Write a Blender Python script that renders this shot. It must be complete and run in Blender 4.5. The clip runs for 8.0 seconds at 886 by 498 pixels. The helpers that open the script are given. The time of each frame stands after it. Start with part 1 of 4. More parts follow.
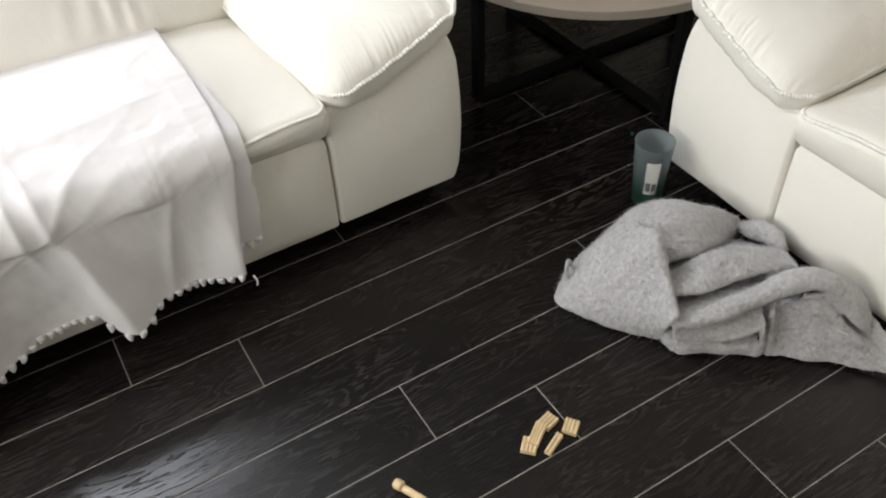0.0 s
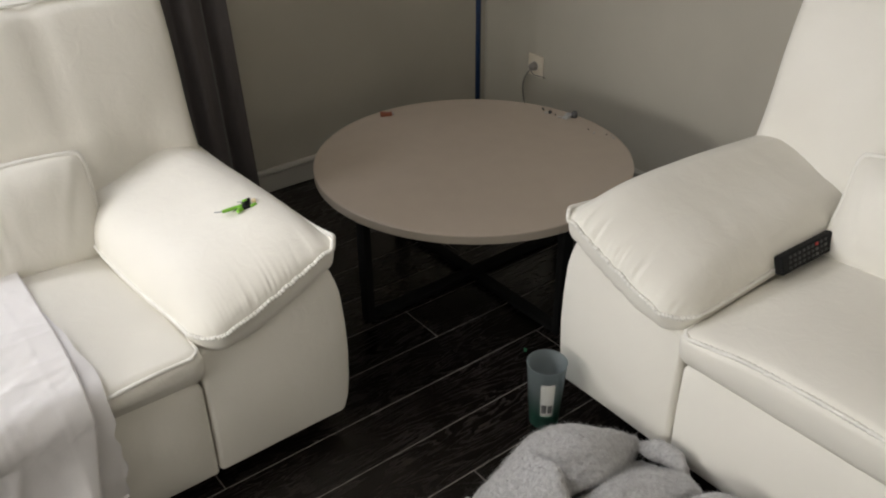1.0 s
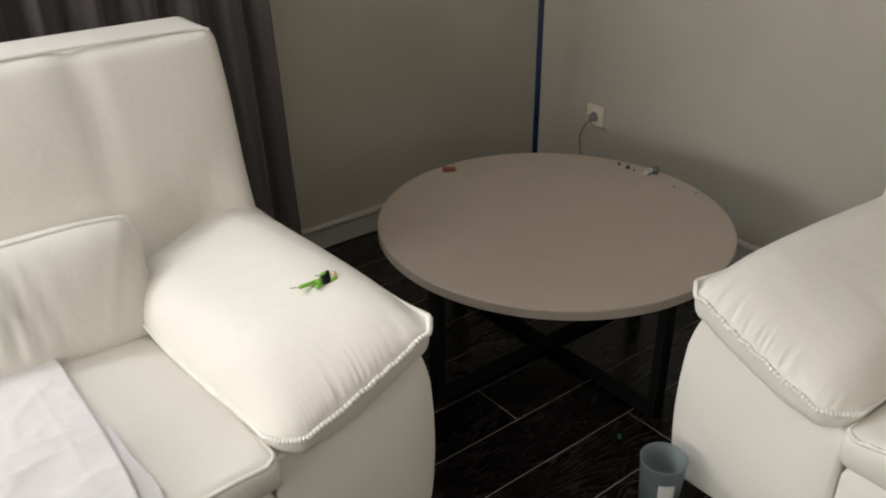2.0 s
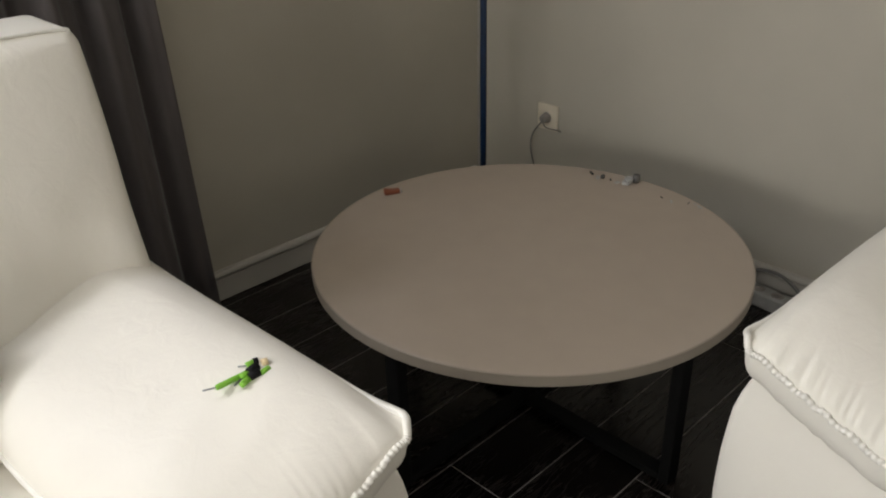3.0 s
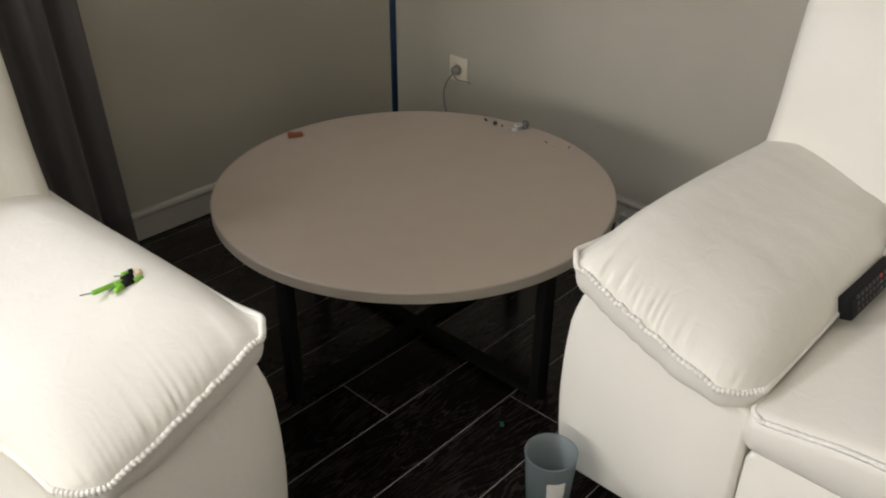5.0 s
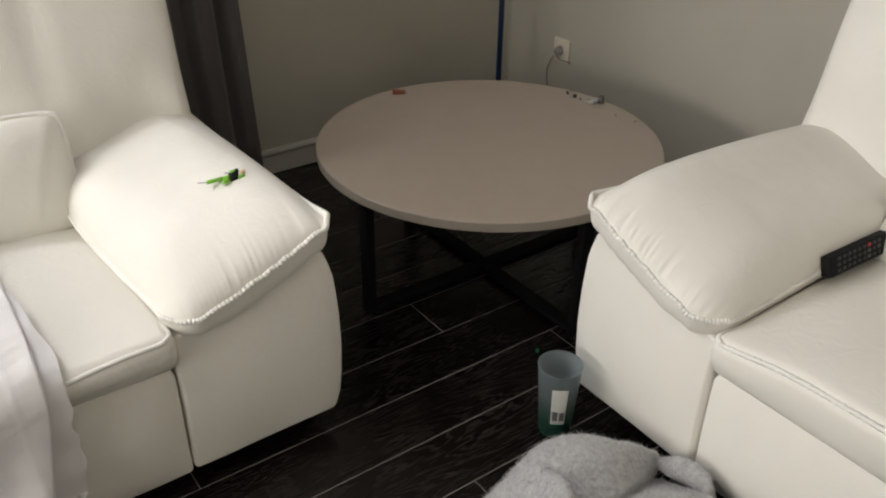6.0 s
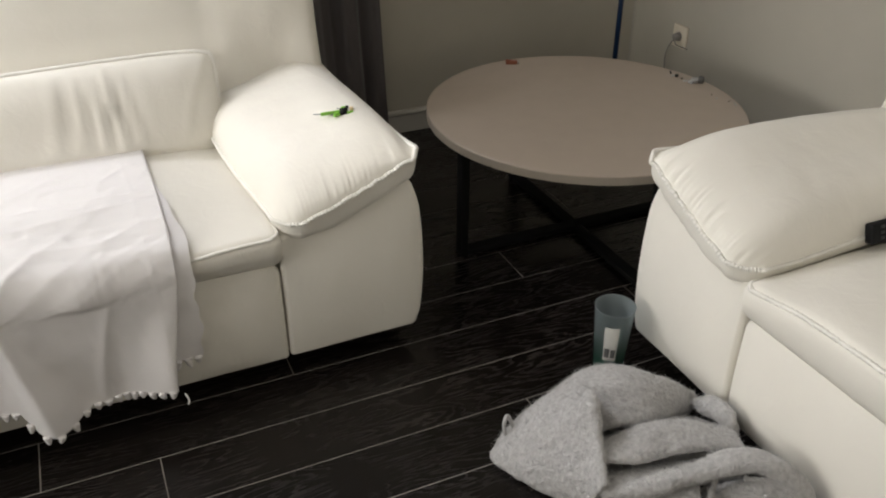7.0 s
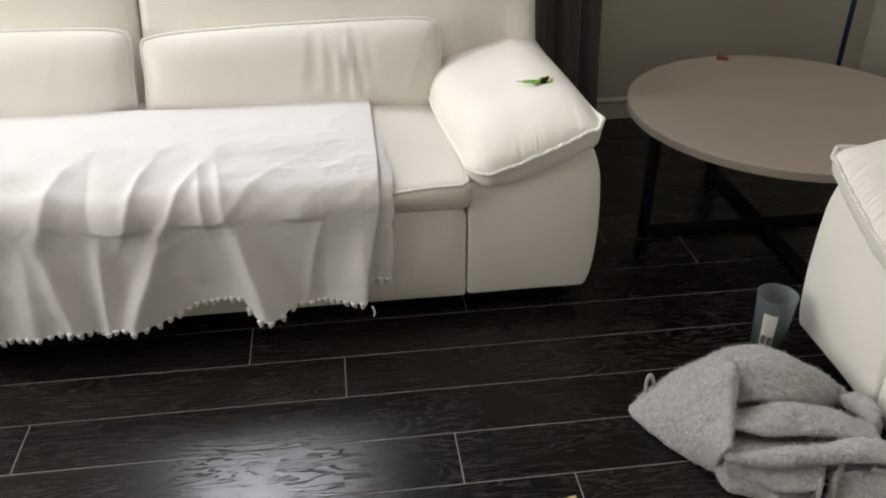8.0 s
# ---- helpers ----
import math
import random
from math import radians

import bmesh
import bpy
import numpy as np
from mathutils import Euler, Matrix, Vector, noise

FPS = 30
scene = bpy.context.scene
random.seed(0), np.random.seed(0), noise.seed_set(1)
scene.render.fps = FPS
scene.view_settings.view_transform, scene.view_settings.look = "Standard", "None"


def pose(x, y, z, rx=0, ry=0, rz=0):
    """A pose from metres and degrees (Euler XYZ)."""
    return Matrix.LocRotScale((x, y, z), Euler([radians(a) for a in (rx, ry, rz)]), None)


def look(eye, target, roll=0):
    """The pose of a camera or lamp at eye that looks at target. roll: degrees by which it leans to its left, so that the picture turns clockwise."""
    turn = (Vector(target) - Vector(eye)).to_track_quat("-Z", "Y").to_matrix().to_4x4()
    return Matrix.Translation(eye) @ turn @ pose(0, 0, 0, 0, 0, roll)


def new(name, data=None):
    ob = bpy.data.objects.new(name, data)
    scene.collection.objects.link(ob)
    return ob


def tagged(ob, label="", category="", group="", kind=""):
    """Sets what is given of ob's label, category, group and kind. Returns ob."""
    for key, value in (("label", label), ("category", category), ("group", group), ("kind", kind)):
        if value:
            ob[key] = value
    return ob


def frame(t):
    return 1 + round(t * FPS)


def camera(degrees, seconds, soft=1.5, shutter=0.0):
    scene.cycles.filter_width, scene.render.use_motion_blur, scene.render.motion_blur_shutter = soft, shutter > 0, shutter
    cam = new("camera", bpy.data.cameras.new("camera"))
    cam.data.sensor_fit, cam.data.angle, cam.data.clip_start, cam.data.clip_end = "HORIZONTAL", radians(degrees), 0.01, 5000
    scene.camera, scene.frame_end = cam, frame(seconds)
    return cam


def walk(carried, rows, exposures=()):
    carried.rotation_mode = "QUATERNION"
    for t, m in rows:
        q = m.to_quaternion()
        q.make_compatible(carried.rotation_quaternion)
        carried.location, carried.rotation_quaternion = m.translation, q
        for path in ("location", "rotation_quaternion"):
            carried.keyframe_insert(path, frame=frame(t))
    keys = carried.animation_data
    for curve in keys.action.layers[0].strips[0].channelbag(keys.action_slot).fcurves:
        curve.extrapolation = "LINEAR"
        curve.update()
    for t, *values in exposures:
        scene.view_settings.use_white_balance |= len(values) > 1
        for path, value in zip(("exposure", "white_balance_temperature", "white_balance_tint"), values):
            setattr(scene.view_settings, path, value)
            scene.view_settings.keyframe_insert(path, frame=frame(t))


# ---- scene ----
cam = camera(55.9, 8.0, soft=2.0)
PATH = [
    (0, (-0.12, -0.042, 1.47), (0.584, 1.22, 0.087), -2.9),
    (0.2, (-0.085, -0.025, 1.489), (0.681, 1.184, 0.239), -2.5),
    (0.5, (-0.06, -0.011, 1.506), (0.877, 1.299, 0.32), -1.6),
    (0.8, (-0.034, 0.002, 1.524), (0.923, 1.276, 0.489), -1.1),
    (1, (-0.007, 0.029, 1.507), (1.032, 1.389, 0.472), -0.8),
    (1.2, (-0.002, 0.083, 1.476), (1.001, 1.389, 0.529), -0.7),
    (1.5, (-0.046, 0.206, 1.448), (1.021, 1.598, 0.487), -0.6),
    (1.7, (-0.065, 0.274, 1.448), (1.006, 1.674, 0.503), -0.5),
    (2.8, (0.171, 0.684, 1.325), (1.297, 1.93, 0.436), -1.3),
    (3, (0.188, 0.768, 1.306), (1.42, 2.033, 0.366), -1.3),
    (3.2, (0.208, 0.84, 1.311), (1.429, 1.985, 0.412), -1.2),
    (3.5, (0.216, 0.89, 1.325), (1.573, 1.997, 0.359), -1.1),
    (3.8, (0.24, 0.868, 1.325), (1.567, 1.86, 0.395), -0.9),
    (4, (0.256, 0.812, 1.319), (1.665, 1.833, 0.332), -0.7),
    (4.2, (0.271, 0.744, 1.328), (1.599, 1.711, 0.373), -0.2),
    (4.5, (0.251, 0.652, 1.328), (1.607, 1.712, 0.31), 0.5),
    (4.6, (0.239, 0.629, 1.3235), (1.5755, 1.7155, 0.307), 0.4),
    (4.7, (0.227, 0.608, 1.319), (1.544, 1.719, 0.304), 0.3),
    (5.8, (0.109, 0.214, 1.368), (1.184, 1.547, 0.335), 0.8),
    (6, (0.105, 0.132, 1.382), (1.107, 1.518, 0.345), 0.7),
    (6.2, (0.12, 0.051, 1.386), (0.994, 1.418, 0.397), 0.6),
    (6.5, (0.132, -0.057, 1.399), (0.939, 1.447, 0.357), 0.3),
    (6.8, (0.117, -0.143, 1.388), (0.814, 1.322, 0.398), 0.1),
    (7, (0.098, -0.201, 1.389), (0.798, 1.355, 0.346), 0.2),
    (7.2, (0.085, -0.262, 1.383), (0.713, 1.23, 0.389), 0.3),
    (7.5, (0.057, -0.363, 1.392), (0.621, 1.245, 0.344), 0.5),
    (7.8, (0.08, -0.427, 1.386), (0.445, 1.152, 0.394), 0.2),
    (8, (0.113, -0.461, 1.401), (0.331, 1.232, 0.358), -0.2),
]
EXPOSURES = [(0.0, 0.42, 6250, 9), (0.3, 0.08, 6300, 9), (0.5, -0.01, 6350, 9), (1.0, 0.0, 6450, 10), (1.5, 0.0, 6500, 10), (3.0, 0.01, 6500, 10), (3.5, 0.36, 6500, 10), (4.5, 0.38, 6500, 10), (4.7, 0.27, 6500, 10),
             (6.0, 0.10, 6500, 10), (7.0, 0.12, 6500, 10), (7.5, 0.03, 6500, 10), (8.0, 0.02, 6450, 10)]
walk(cam, [(t, look(eye, target, roll)) for t, eye, target, roll in PATH], EXPOSURES)

# ---- light ----
world = bpy.data.worlds.new("overcast_sky")
scene.world = world
world.use_nodes = True
wn = world.node_tree.nodes
sky = wn.new("ShaderNodeTexSky")
sky.sky_type = 'NISHITA'
sky.sun_disc = False
sky.sun_elevation, sky.sun_rotation = radians(38), radians(-25)
wn["Background"].inputs["Strength"].default_value = 0.05
world.node_tree.links.new(sky.outputs["Color"], wn["Background"].inputs["Color"])


def lamp(name, kind, energy, m, color=(1, 1, 1), size=None, angle=None):
    data = bpy.data.lights.new(name, kind)
    data.energy, data.color = energy, color
    if size:
        data.shape, data.size, data.size_y = 'RECTANGLE', size[0], size[1]
    if angle:
        data.angle = radians(angle)
    ob = new(name, data)
    ob.matrix_world = m
    return ob


lamp("sun", 'SUN', 0.5, look((-6, 9, 9), (0, 0, 0)), (1.0, 0.96, 0.9), angle=14)
# sky light through the north window
lamp("window_light", 'AREA', 33, look((-0.40, 2.88, 2.10), (0.3, 0.3, 1.1)), (0.93, 0.94, 1.0), (0.82, 0.54))
# unseen west window, its lamp tilted up so the ceiling bounces ambient fill
lamp("window_light_west", 'AREA', 75, look((-2.93, 1.2, 1.40), (0, 1.0, 2.9)), (1.0, 0.975, 0.92), (2.7, 0.95))
# warm fill added from the south, behind an assumed, unseen window
lamp("fill_light_south", 'AREA', 8.8, look((0.2, -2.93, 1.75), (0.2, 0, 1.2)), (1.0, 0.87, 0.69), (2.2, 1.2))


# ---- materials ----
def material(name, color, rough=0.5, metal=0.0, bump=None, vary=None, spec=0.5, sheen=0.0):
    """bump: (scale, strength, distance); vary: (scale, amount) of soft mottling in value."""
    m = bpy.data.materials.new(name)
    m.use_nodes = True
    nt = m.node_tree
    b = nt.nodes["Principled BSDF"]
    b.inputs["Base Color"].default_value = (*color, 1)
    b.inputs["Roughness"].default_value = rough
    b.inputs["Metallic"].default_value = metal
    b.inputs["Specular IOR Level"].default_value = spec
    if sheen:
        b.inputs["Sheen Weight"].default_value = sheen
    co = nt.nodes.new("ShaderNodeTexCoord")
    if vary:
        n = nt.nodes.new("ShaderNodeTexNoise")
        n.inputs["Scale"].default_value, n.inputs["Detail"].default_value = vary[0], 5
        nt.links.new(co.outputs["Object"], n.inputs["Vector"])
        r = nt.nodes.new("ShaderNodeMapRange")
        r.inputs["From Min"].default_value, r.inputs["From Max"].default_value = 0.3, 0.7
        r.inputs["To Min"].default_value, r.inputs["To Max"].default_value = 1 - vary[1], 1 + vary[1]
        nt.links.new(n.outputs["Fac"], r.inputs["Value"])
        h = nt.nodes.new("ShaderNodeHueSaturation")
        h.inputs["Color"].default_value = (*color, 1)
        nt.links.new(r.outputs["Result"], h.inputs["Value"])
        nt.links.new(h.outputs["Color"], b.inputs["Base Color"])
    if bump:
        n = nt.nodes.new("ShaderNodeTexNoise")
        n.inputs["Scale"].default_value, n.inputs["Detail"].default_value = bump[0], 6
        nt.links.new(co.outputs["Object"], n.inputs["Vector"])
        k = nt.nodes.new("ShaderNodeBump")
        k.inputs["Strength"].default_value, k.inputs["Distance"].default_value = bump[1], bump[2]
        nt.links.new(n.outputs["Fac"], k.inputs["Height"])
        nt.links.new(k.outputs["Normal"], b.inputs["Normal"])
    return m


LEATHER = material("white_leather", (0.818, 0.791, 0.722), 0.50, bump=(260, 0.25, 0.0006), vary=(3.0, 0.03), spec=0.26)


def soft_wrinkles(m):
    """Adds slack, stretched wrinkles under the fine grain of the leather."""
    nt = m.node_tree
    k = [n for n in nt.nodes if n.type == 'BUMP'][0]
    co = [n for n in nt.nodes if n.type == 'TEX_COORD'][0]
    n = nt.nodes.new("ShaderNodeTexNoise")
    n.inputs["Scale"].default_value, n.inputs["Detail"].default_value, n.inputs["Distortion"].default_value = 22, 3, 1.6
    w = nt.nodes.new("ShaderNodeBump")
    w.inputs["Strength"].default_value, w.inputs["Distance"].default_value = 0.30, 0.003
    nt.links.new(co.outputs["Object"], n.inputs["Vector"])
    nt.links.new(n.outputs["Fac"], w.inputs["Height"])
    nt.links.new(w.outputs["Normal"], k.inputs["Normal"])


soft_wrinkles(LEATHER)
PIPING = material("leather_piping", (0.82, 0.800, 0.745), 0.45, bump=(300, 0.3, 0.0005), vary=(30, 0.05))
FOOT = material("black_plastic", (0.02, 0.02, 0.02), 0.5, vary=(20, 0.1))
PLASTER = material("painted_plaster", (0.450, 0.422, 0.358), 0.8, bump=(140, 0.35, 0.0014), vary=(2.4, 0.05), spec=0.25)
CEILING = material("ceiling_paint", (0.88, 0.87, 0.85), 0.9, vary=(2, 0.02))
TRIM = material("baseboard_paint", (0.46, 0.44, 0.40), 0.5, vary=(6, 0.04))
TABLETOP = material("beige_laminate", (0.362, 0.302, 0.245), 0.36, bump=(400, 0.06, 0.0004), vary=(14, 0.025), spec=0.45)
TABLE_EDGE = material("laminate_edge_band", (0.285, 0.248, 0.205), 0.65, vary=(9, 0.03))
BLACK_METAL = material("black_powder_coat", (0.007, 0.007, 0.007), 0.75, bump=(500, 0.1, 0.0003), vary=(30, 0.15), spec=0.12)
CURTAIN = material("grey_curtain_cloth", (0.082, 0.071, 0.070), 0.9, bump=(700, 0.3, 0.0006), vary=(5, 0.08), sheen=0.2)
THROW = material("white_cotton_throw", (0.777, 0.756, 0.756), 0.95, bump=(420, 0.5, 0.0012), vary=(4, 0.02), sheen=0.2)
WOOL = material("grey_wool", (0.445, 0.438, 0.436), 1.0, bump=(190, 1.0, 0.005), vary=(95, 0.17), sheen=0.5, spec=0.1)
OUTLET = material("outlet_plastic", (0.70, 0.635, 0.52), 0.4, vary=(20, 0.02))
OUTLET_DARK = material("outlet_socket_grey", (0.28, 0.26, 0.24), 0.5, vary=(40, 0.1))
CABLE = material("grey_cable", (0.16, 0.155, 0.15), 0.5, vary=(30, 0.1))
POLE = material("navy_paint", (0.004, 0.020, 0.062), 0.4, vary=(25, 0.15))
PINE = material("pale_wood", (0.70, 0.53, 0.30), 0.6, bump=(200, 0.2, 0.0005), vary=(60, 0.08))
GREEN = material("green_plastic", (0.22, 0.52, 0.05), 0.4, vary=(40, 0.08))
TEAL = material("dark_green_plastic", (0.02, 0.13, 0.06), 0.4, vary=(40, 0.08))
BLACK = material("black_rubber", (0.007, 0.007, 0.008), 0.65, vary=(40, 0.1), spec=0.2)
STEEL = material("dull_steel", (0.30, 0.31, 0.33), 0.4, 0.8, vary=(60, 0.15))
ORANGE = material("orange_brown_plastic", (0.20, 0.06, 0.028), 0.45, vary=(80, 0.15))
CREAM = material("cream_plastic", (0.75, 0.60, 0.36), 0.5, vary=(60, 0.1))
PAPER = material("label_paper", (0.62, 0.62, 0.59), 0.8, vary=(40, 0.03))
INK = material("grey_ink", (0.12, 0.12, 0.12), 0.8, vary=(40, 0.05))
RED = material("red_button", (0.5, 0.02, 0.02), 0.5, vary=(40, 0.05))
GREY_PL = material("grey_plastic", (0.36, 0.36, 0.35), 0.45, vary=(50, 0.1))
KNOB = material("dark_grey_plastic", (0.085, 0.082, 0.078), 0.5, vary=(50, 0.1))
WINDOW_PVC = material("window_pvc", (0.8, 0.8, 0.8), 0.4, vary=(10, 0.02))
GROUT = material("pale_grout", (0.31, 0.285, 0.262), 0.8, bump=(300, 0.3, 0.0005), vary=(25, 0.12))


def glassy(name, color, rough, transmission=1.0, ior=1.45):
    m = material(name, color, rough)
    b = m.node_tree.nodes["Principled BSDF"]
    b.inputs["Transmission Weight"].default_value = transmission
    b.inputs["IOR"].default_value = ior
    return m


GLASS = glassy("clear_glass", (1, 1, 1), 0.0)


def plank_material():
    m = bpy.data.materials.new("dark_wood_plank")
    m.use_nodes = True
    nt, L = m.node_tree, m.node_tree.links
    b = nt.nodes["Principled BSDF"]
    co = nt.nodes.new("ShaderNodeTexCoord")
    info = nt.nodes.new("ShaderNodeObjectInfo")
    shift = nt.nodes.new("ShaderNodeVectorMath")
    shift.operation = 'MULTIPLY_ADD'
    L.new(info.outputs["Random"], shift.inputs[0])
    shift.inputs[1].default_value = (37, 19, 11)
    L.new(co.outputs["Object"], shift.inputs[2])
    stretch = nt.nodes.new("ShaderNodeMapping")
    stretch.inputs["Scale"].default_value = (1.7, 11, 1)
    L.new(shift.outputs[0], stretch.inputs["Vector"])
    # cathedral figure: rings of a distorted long field
    field = nt.nodes.new("ShaderNodeTexNoise")
    field.inputs["Scale"].default_value, field.inputs["Detail"].default_value = 1.1, 3
    field.inputs["Distortion"].default_value = 0.6
    L.new(stretch.outputs[0], field.inputs["Vector"])
    rings = nt.nodes.new("ShaderNodeMath")
    rings.operation = 'MULTIPLY'
    rings.inputs[1].default_value = 100
    wave = nt.nodes.new("ShaderNodeMath")
    wave.operation = 'SINE'
    L.new(rings.outputs[0], wave.inputs[0])
    fibre_map = nt.nodes.new("ShaderNodeMapping")
    fibre_map.inputs["Scale"].default_value = (20, 170, 1)
    L.new(shift.outputs[0], fibre_map.inputs["Vector"])
    fibre = nt.nodes.new("ShaderNodeTexNoise")
    fibre.inputs["Scale"].default_value, fibre.inputs["Detail"].default_value = 1.6, 4
    L.new(fibre_map.outputs[0], fibre.inputs["Vector"])
    # the fibres fray the rings
    fray = nt.nodes.new("ShaderNodeMath")
    fray.operation = 'MULTIPLY_ADD'
    fray.inputs[1].default_value = 0.08
    L.new(fibre.outputs["Fac"], fray.inputs[0])
    L.new(field.outputs["Fac"], fray.inputs[2])
    L.new(fray.outputs[0], rings.inputs[0])
    blotch = nt.nodes.new("ShaderNodeTexNoise")
    blotch.inputs["Scale"].default_value, blotch.inputs["Detail"].default_value = 5, 4
    L.new(shift.outputs[0], blotch.inputs["Vector"])
    # ring lines appear in patches
    patch = nt.nodes.new("ShaderNodeMapRange")
    patch.inputs["From Min"].default_value, patch.inputs["From Max"].default_value = 0.32, 0.66
    L.new(blotch.outputs["Fac"], patch.inputs["Value"])
    crest = nt.nodes.new("ShaderNodeMapRange")
    crest.inputs["From Min"].default_value, crest.inputs["From Max"].default_value = 0.55, 1.0
    L.new(wave.outputs[0], crest.inputs["Value"])
    lines = nt.nodes.new("ShaderNodeMath")
    lines.operation = 'MULTIPLY'
    L.new(crest.outputs[0], lines.inputs[0])
    L.new(patch.outputs[0], lines.inputs[1])
    pore = nt.nodes.new("ShaderNodeMath")
    pore.operation = 'MULTIPLY'
    L.new(lines.outputs[0], pore.inputs[0])
    L.new(fibre.outputs["Fac"], pore.inputs[1])
    base = nt.nodes.new("ShaderNodeValToRGB")
    base.color_ramp.elements[0].position, base.color_ramp.elements[1].position = 0.3, 0.75
    base.color_ramp.elements[0].color = (0.0046, 0.0035, 0.0031, 1)
    base.color_ramp.elements[1].color = (0.0084, 0.0066, 0.0058, 1)
    L.new(fibre.outputs["Fac"], base.inputs["Fac"])
    mix = nt.nodes.new("ShaderNodeMix")
    mix.data_type = 'RGBA'
    L.new(pore.outputs[0], mix.inputs[0])
    L.new(base.outputs["Color"], mix.inputs[6])
    mix.inputs[7].default_value = (0.032, 0.025, 0.0215, 1)
    tone = nt.nodes.new("ShaderNodeHueSaturation")
    each = nt.nodes.new("ShaderNodeMapRange")
    each.inputs["To Min"].default_value, each.inputs["To Max"].default_value = 0.6, 1.75
    L.new(info.outputs["Random"], each.inputs["Value"])
    L.new(each.outputs[0], tone.inputs["Value"])
    L.new(mix.outputs[2], tone.inputs["Color"])
    L.new(tone.outputs["Color"], b.inputs["Base Color"])
    gloss = nt.nodes.new("ShaderNodeMapRange")
    gloss.inputs["To Min"].default_value, gloss.inputs["To Max"].default_value = 0.20, 0.27
    L.new(blotch.outputs["Fac"], gloss.inputs["Value"])
    dull = nt.nodes.new("ShaderNodeMath")
    dull.operation = 'MULTIPLY_ADD'
    dull.inputs[1].default_value = 0.5
    L.new(pore.outputs[0], dull.inputs[0])
    L.new(gloss.outputs[0], dull.inputs[2])
    L.new(dull.outputs[0], b.inputs["Roughness"])
    b.inputs["Specular IOR Level"].default_value = 0.33
    k = nt.nodes.new("ShaderNodeBump")
    k.inputs["Strength"].default_value, k.inputs["Distance"].default_value = 0.6, 0.0012
    L.new(pore.outputs[0], k.inputs["Height"])
    L.new(k.outputs["Normal"], b.inputs["Normal"])
    return m


PLANK = plank_material()


# ---- mesh helpers ----
def mesh_of(name, verts, faces, mat, smooth=True):
    me = bpy.data.meshes.new(name)
    me.from_pydata([tuple(v) for v in verts], [], faces)
    me.materials.append(mat)
    if smooth:
        me.polygons.foreach_set("use_smooth", [True] * len(me.polygons))
    bm = bmesh.new()
    bm.from_mesh(me)
    bmesh.ops.recalc_face_normals(bm, faces=bm.faces)
    bm.to_mesh(me)
    bm.free()
    return me


def part(name, geo, mat, parent=None, label="", smooth=True, m=None):
    ob = new(name, mesh_of(name, geo[0], geo[1], mat, smooth))
    if m is not None:
        ob.matrix_basis = m
    if parent:
        ob.parent = parent
    if label:
        ob["label"] = label
    return ob


def thing(name, label, category, m=None, group="", kind=""):
    ob = tagged(new(name), label, category, group, kind)
    if m is not None:
        ob.matrix_basis = m
    return ob


def join(*geos):
    verts, faces = [], []
    for v, f in geos:
        k = len(verts)
        verts += list(v)
        faces += [tuple(i + k for i in q) for q in f]
    return verts, faces


def moved(geo, m):
    return [m @ Vector(v) for v in geo[0]], geo[1]


def mapped(geo, f):
    return [f(Vector(v)) for v in geo[0]], geo[1]


def axis_steps(h, r, n, k=4):
    """Stations along one edge of a rounded box: close together in the roundings."""
    turn = [h - r + r * math.tan(math.pi / 4 * j / k) for j in range(1, k + 1)]
    inner = [-(h - r) + 2 * (h - r) * j / n for j in range(n + 1)]
    return [-t for t in reversed(turn)] + inner + turn


def roundbox(lo, hi, r, n=(4, 4, 4), k=4):
    """A box with rounded edges between two corners."""
    c = [(a + b) / 2 for a, b in zip(lo, hi)]
    h = [(b - a) / 2 for a, b in zip(lo, hi)]
    r = min(r, *(x * 0.999 for x in h))
    S = [axis_steps(h[i], r, n[i], k) for i in range(3)]
    N = [len(s) - 1 for s in S]
    index, verts, faces = {}, [], []

    def at(i, j, l):
        key = (i, j, l)
        if key not in index:
            p = Vector((S[0][i], S[1][j], S[2][l]))
            q = Vector([max(-(h[a] - r), min(h[a] - r, p[a])) for a in range(3)])
            d = p - q
            if d.length > 1e-9:
                d = d.normalized() * r
            index[key] = len(verts)
            verts.append(q + d + Vector(c))
        return index[key]

    for a in range(3):
        b, g = (a + 1) % 3, (a + 2) % 3
        for side in (0, N[a]):
            for j in range(N[b]):
                for l in range(N[g]):
                    quad = []
                    for dj, dl in ((0, 0), (1, 0), (1, 1), (0, 1)):
                        key = [0, 0, 0]
                        key[a], key[b], key[g] = side, j + dj, l + dl
                        quad.append(at(*key))
                    faces.append(tuple(quad if side else reversed(quad)))
    return verts, faces


def grid(nu, nv, f, close_u=False):
    verts = [f(i / nu, j / nv) for i in range(nu if close_u else nu + 1) for j in range(nv + 1)]
    w, faces = nv + 1, []
    cols = nu if close_u else nu + 1
    for i in range(nu):
        for j in range(nv):
            a, b = i % cols, (i + 1) % cols
            faces.append((a * w + j, b * w + j, b * w + j + 1, a * w + j + 1))
    return verts, faces


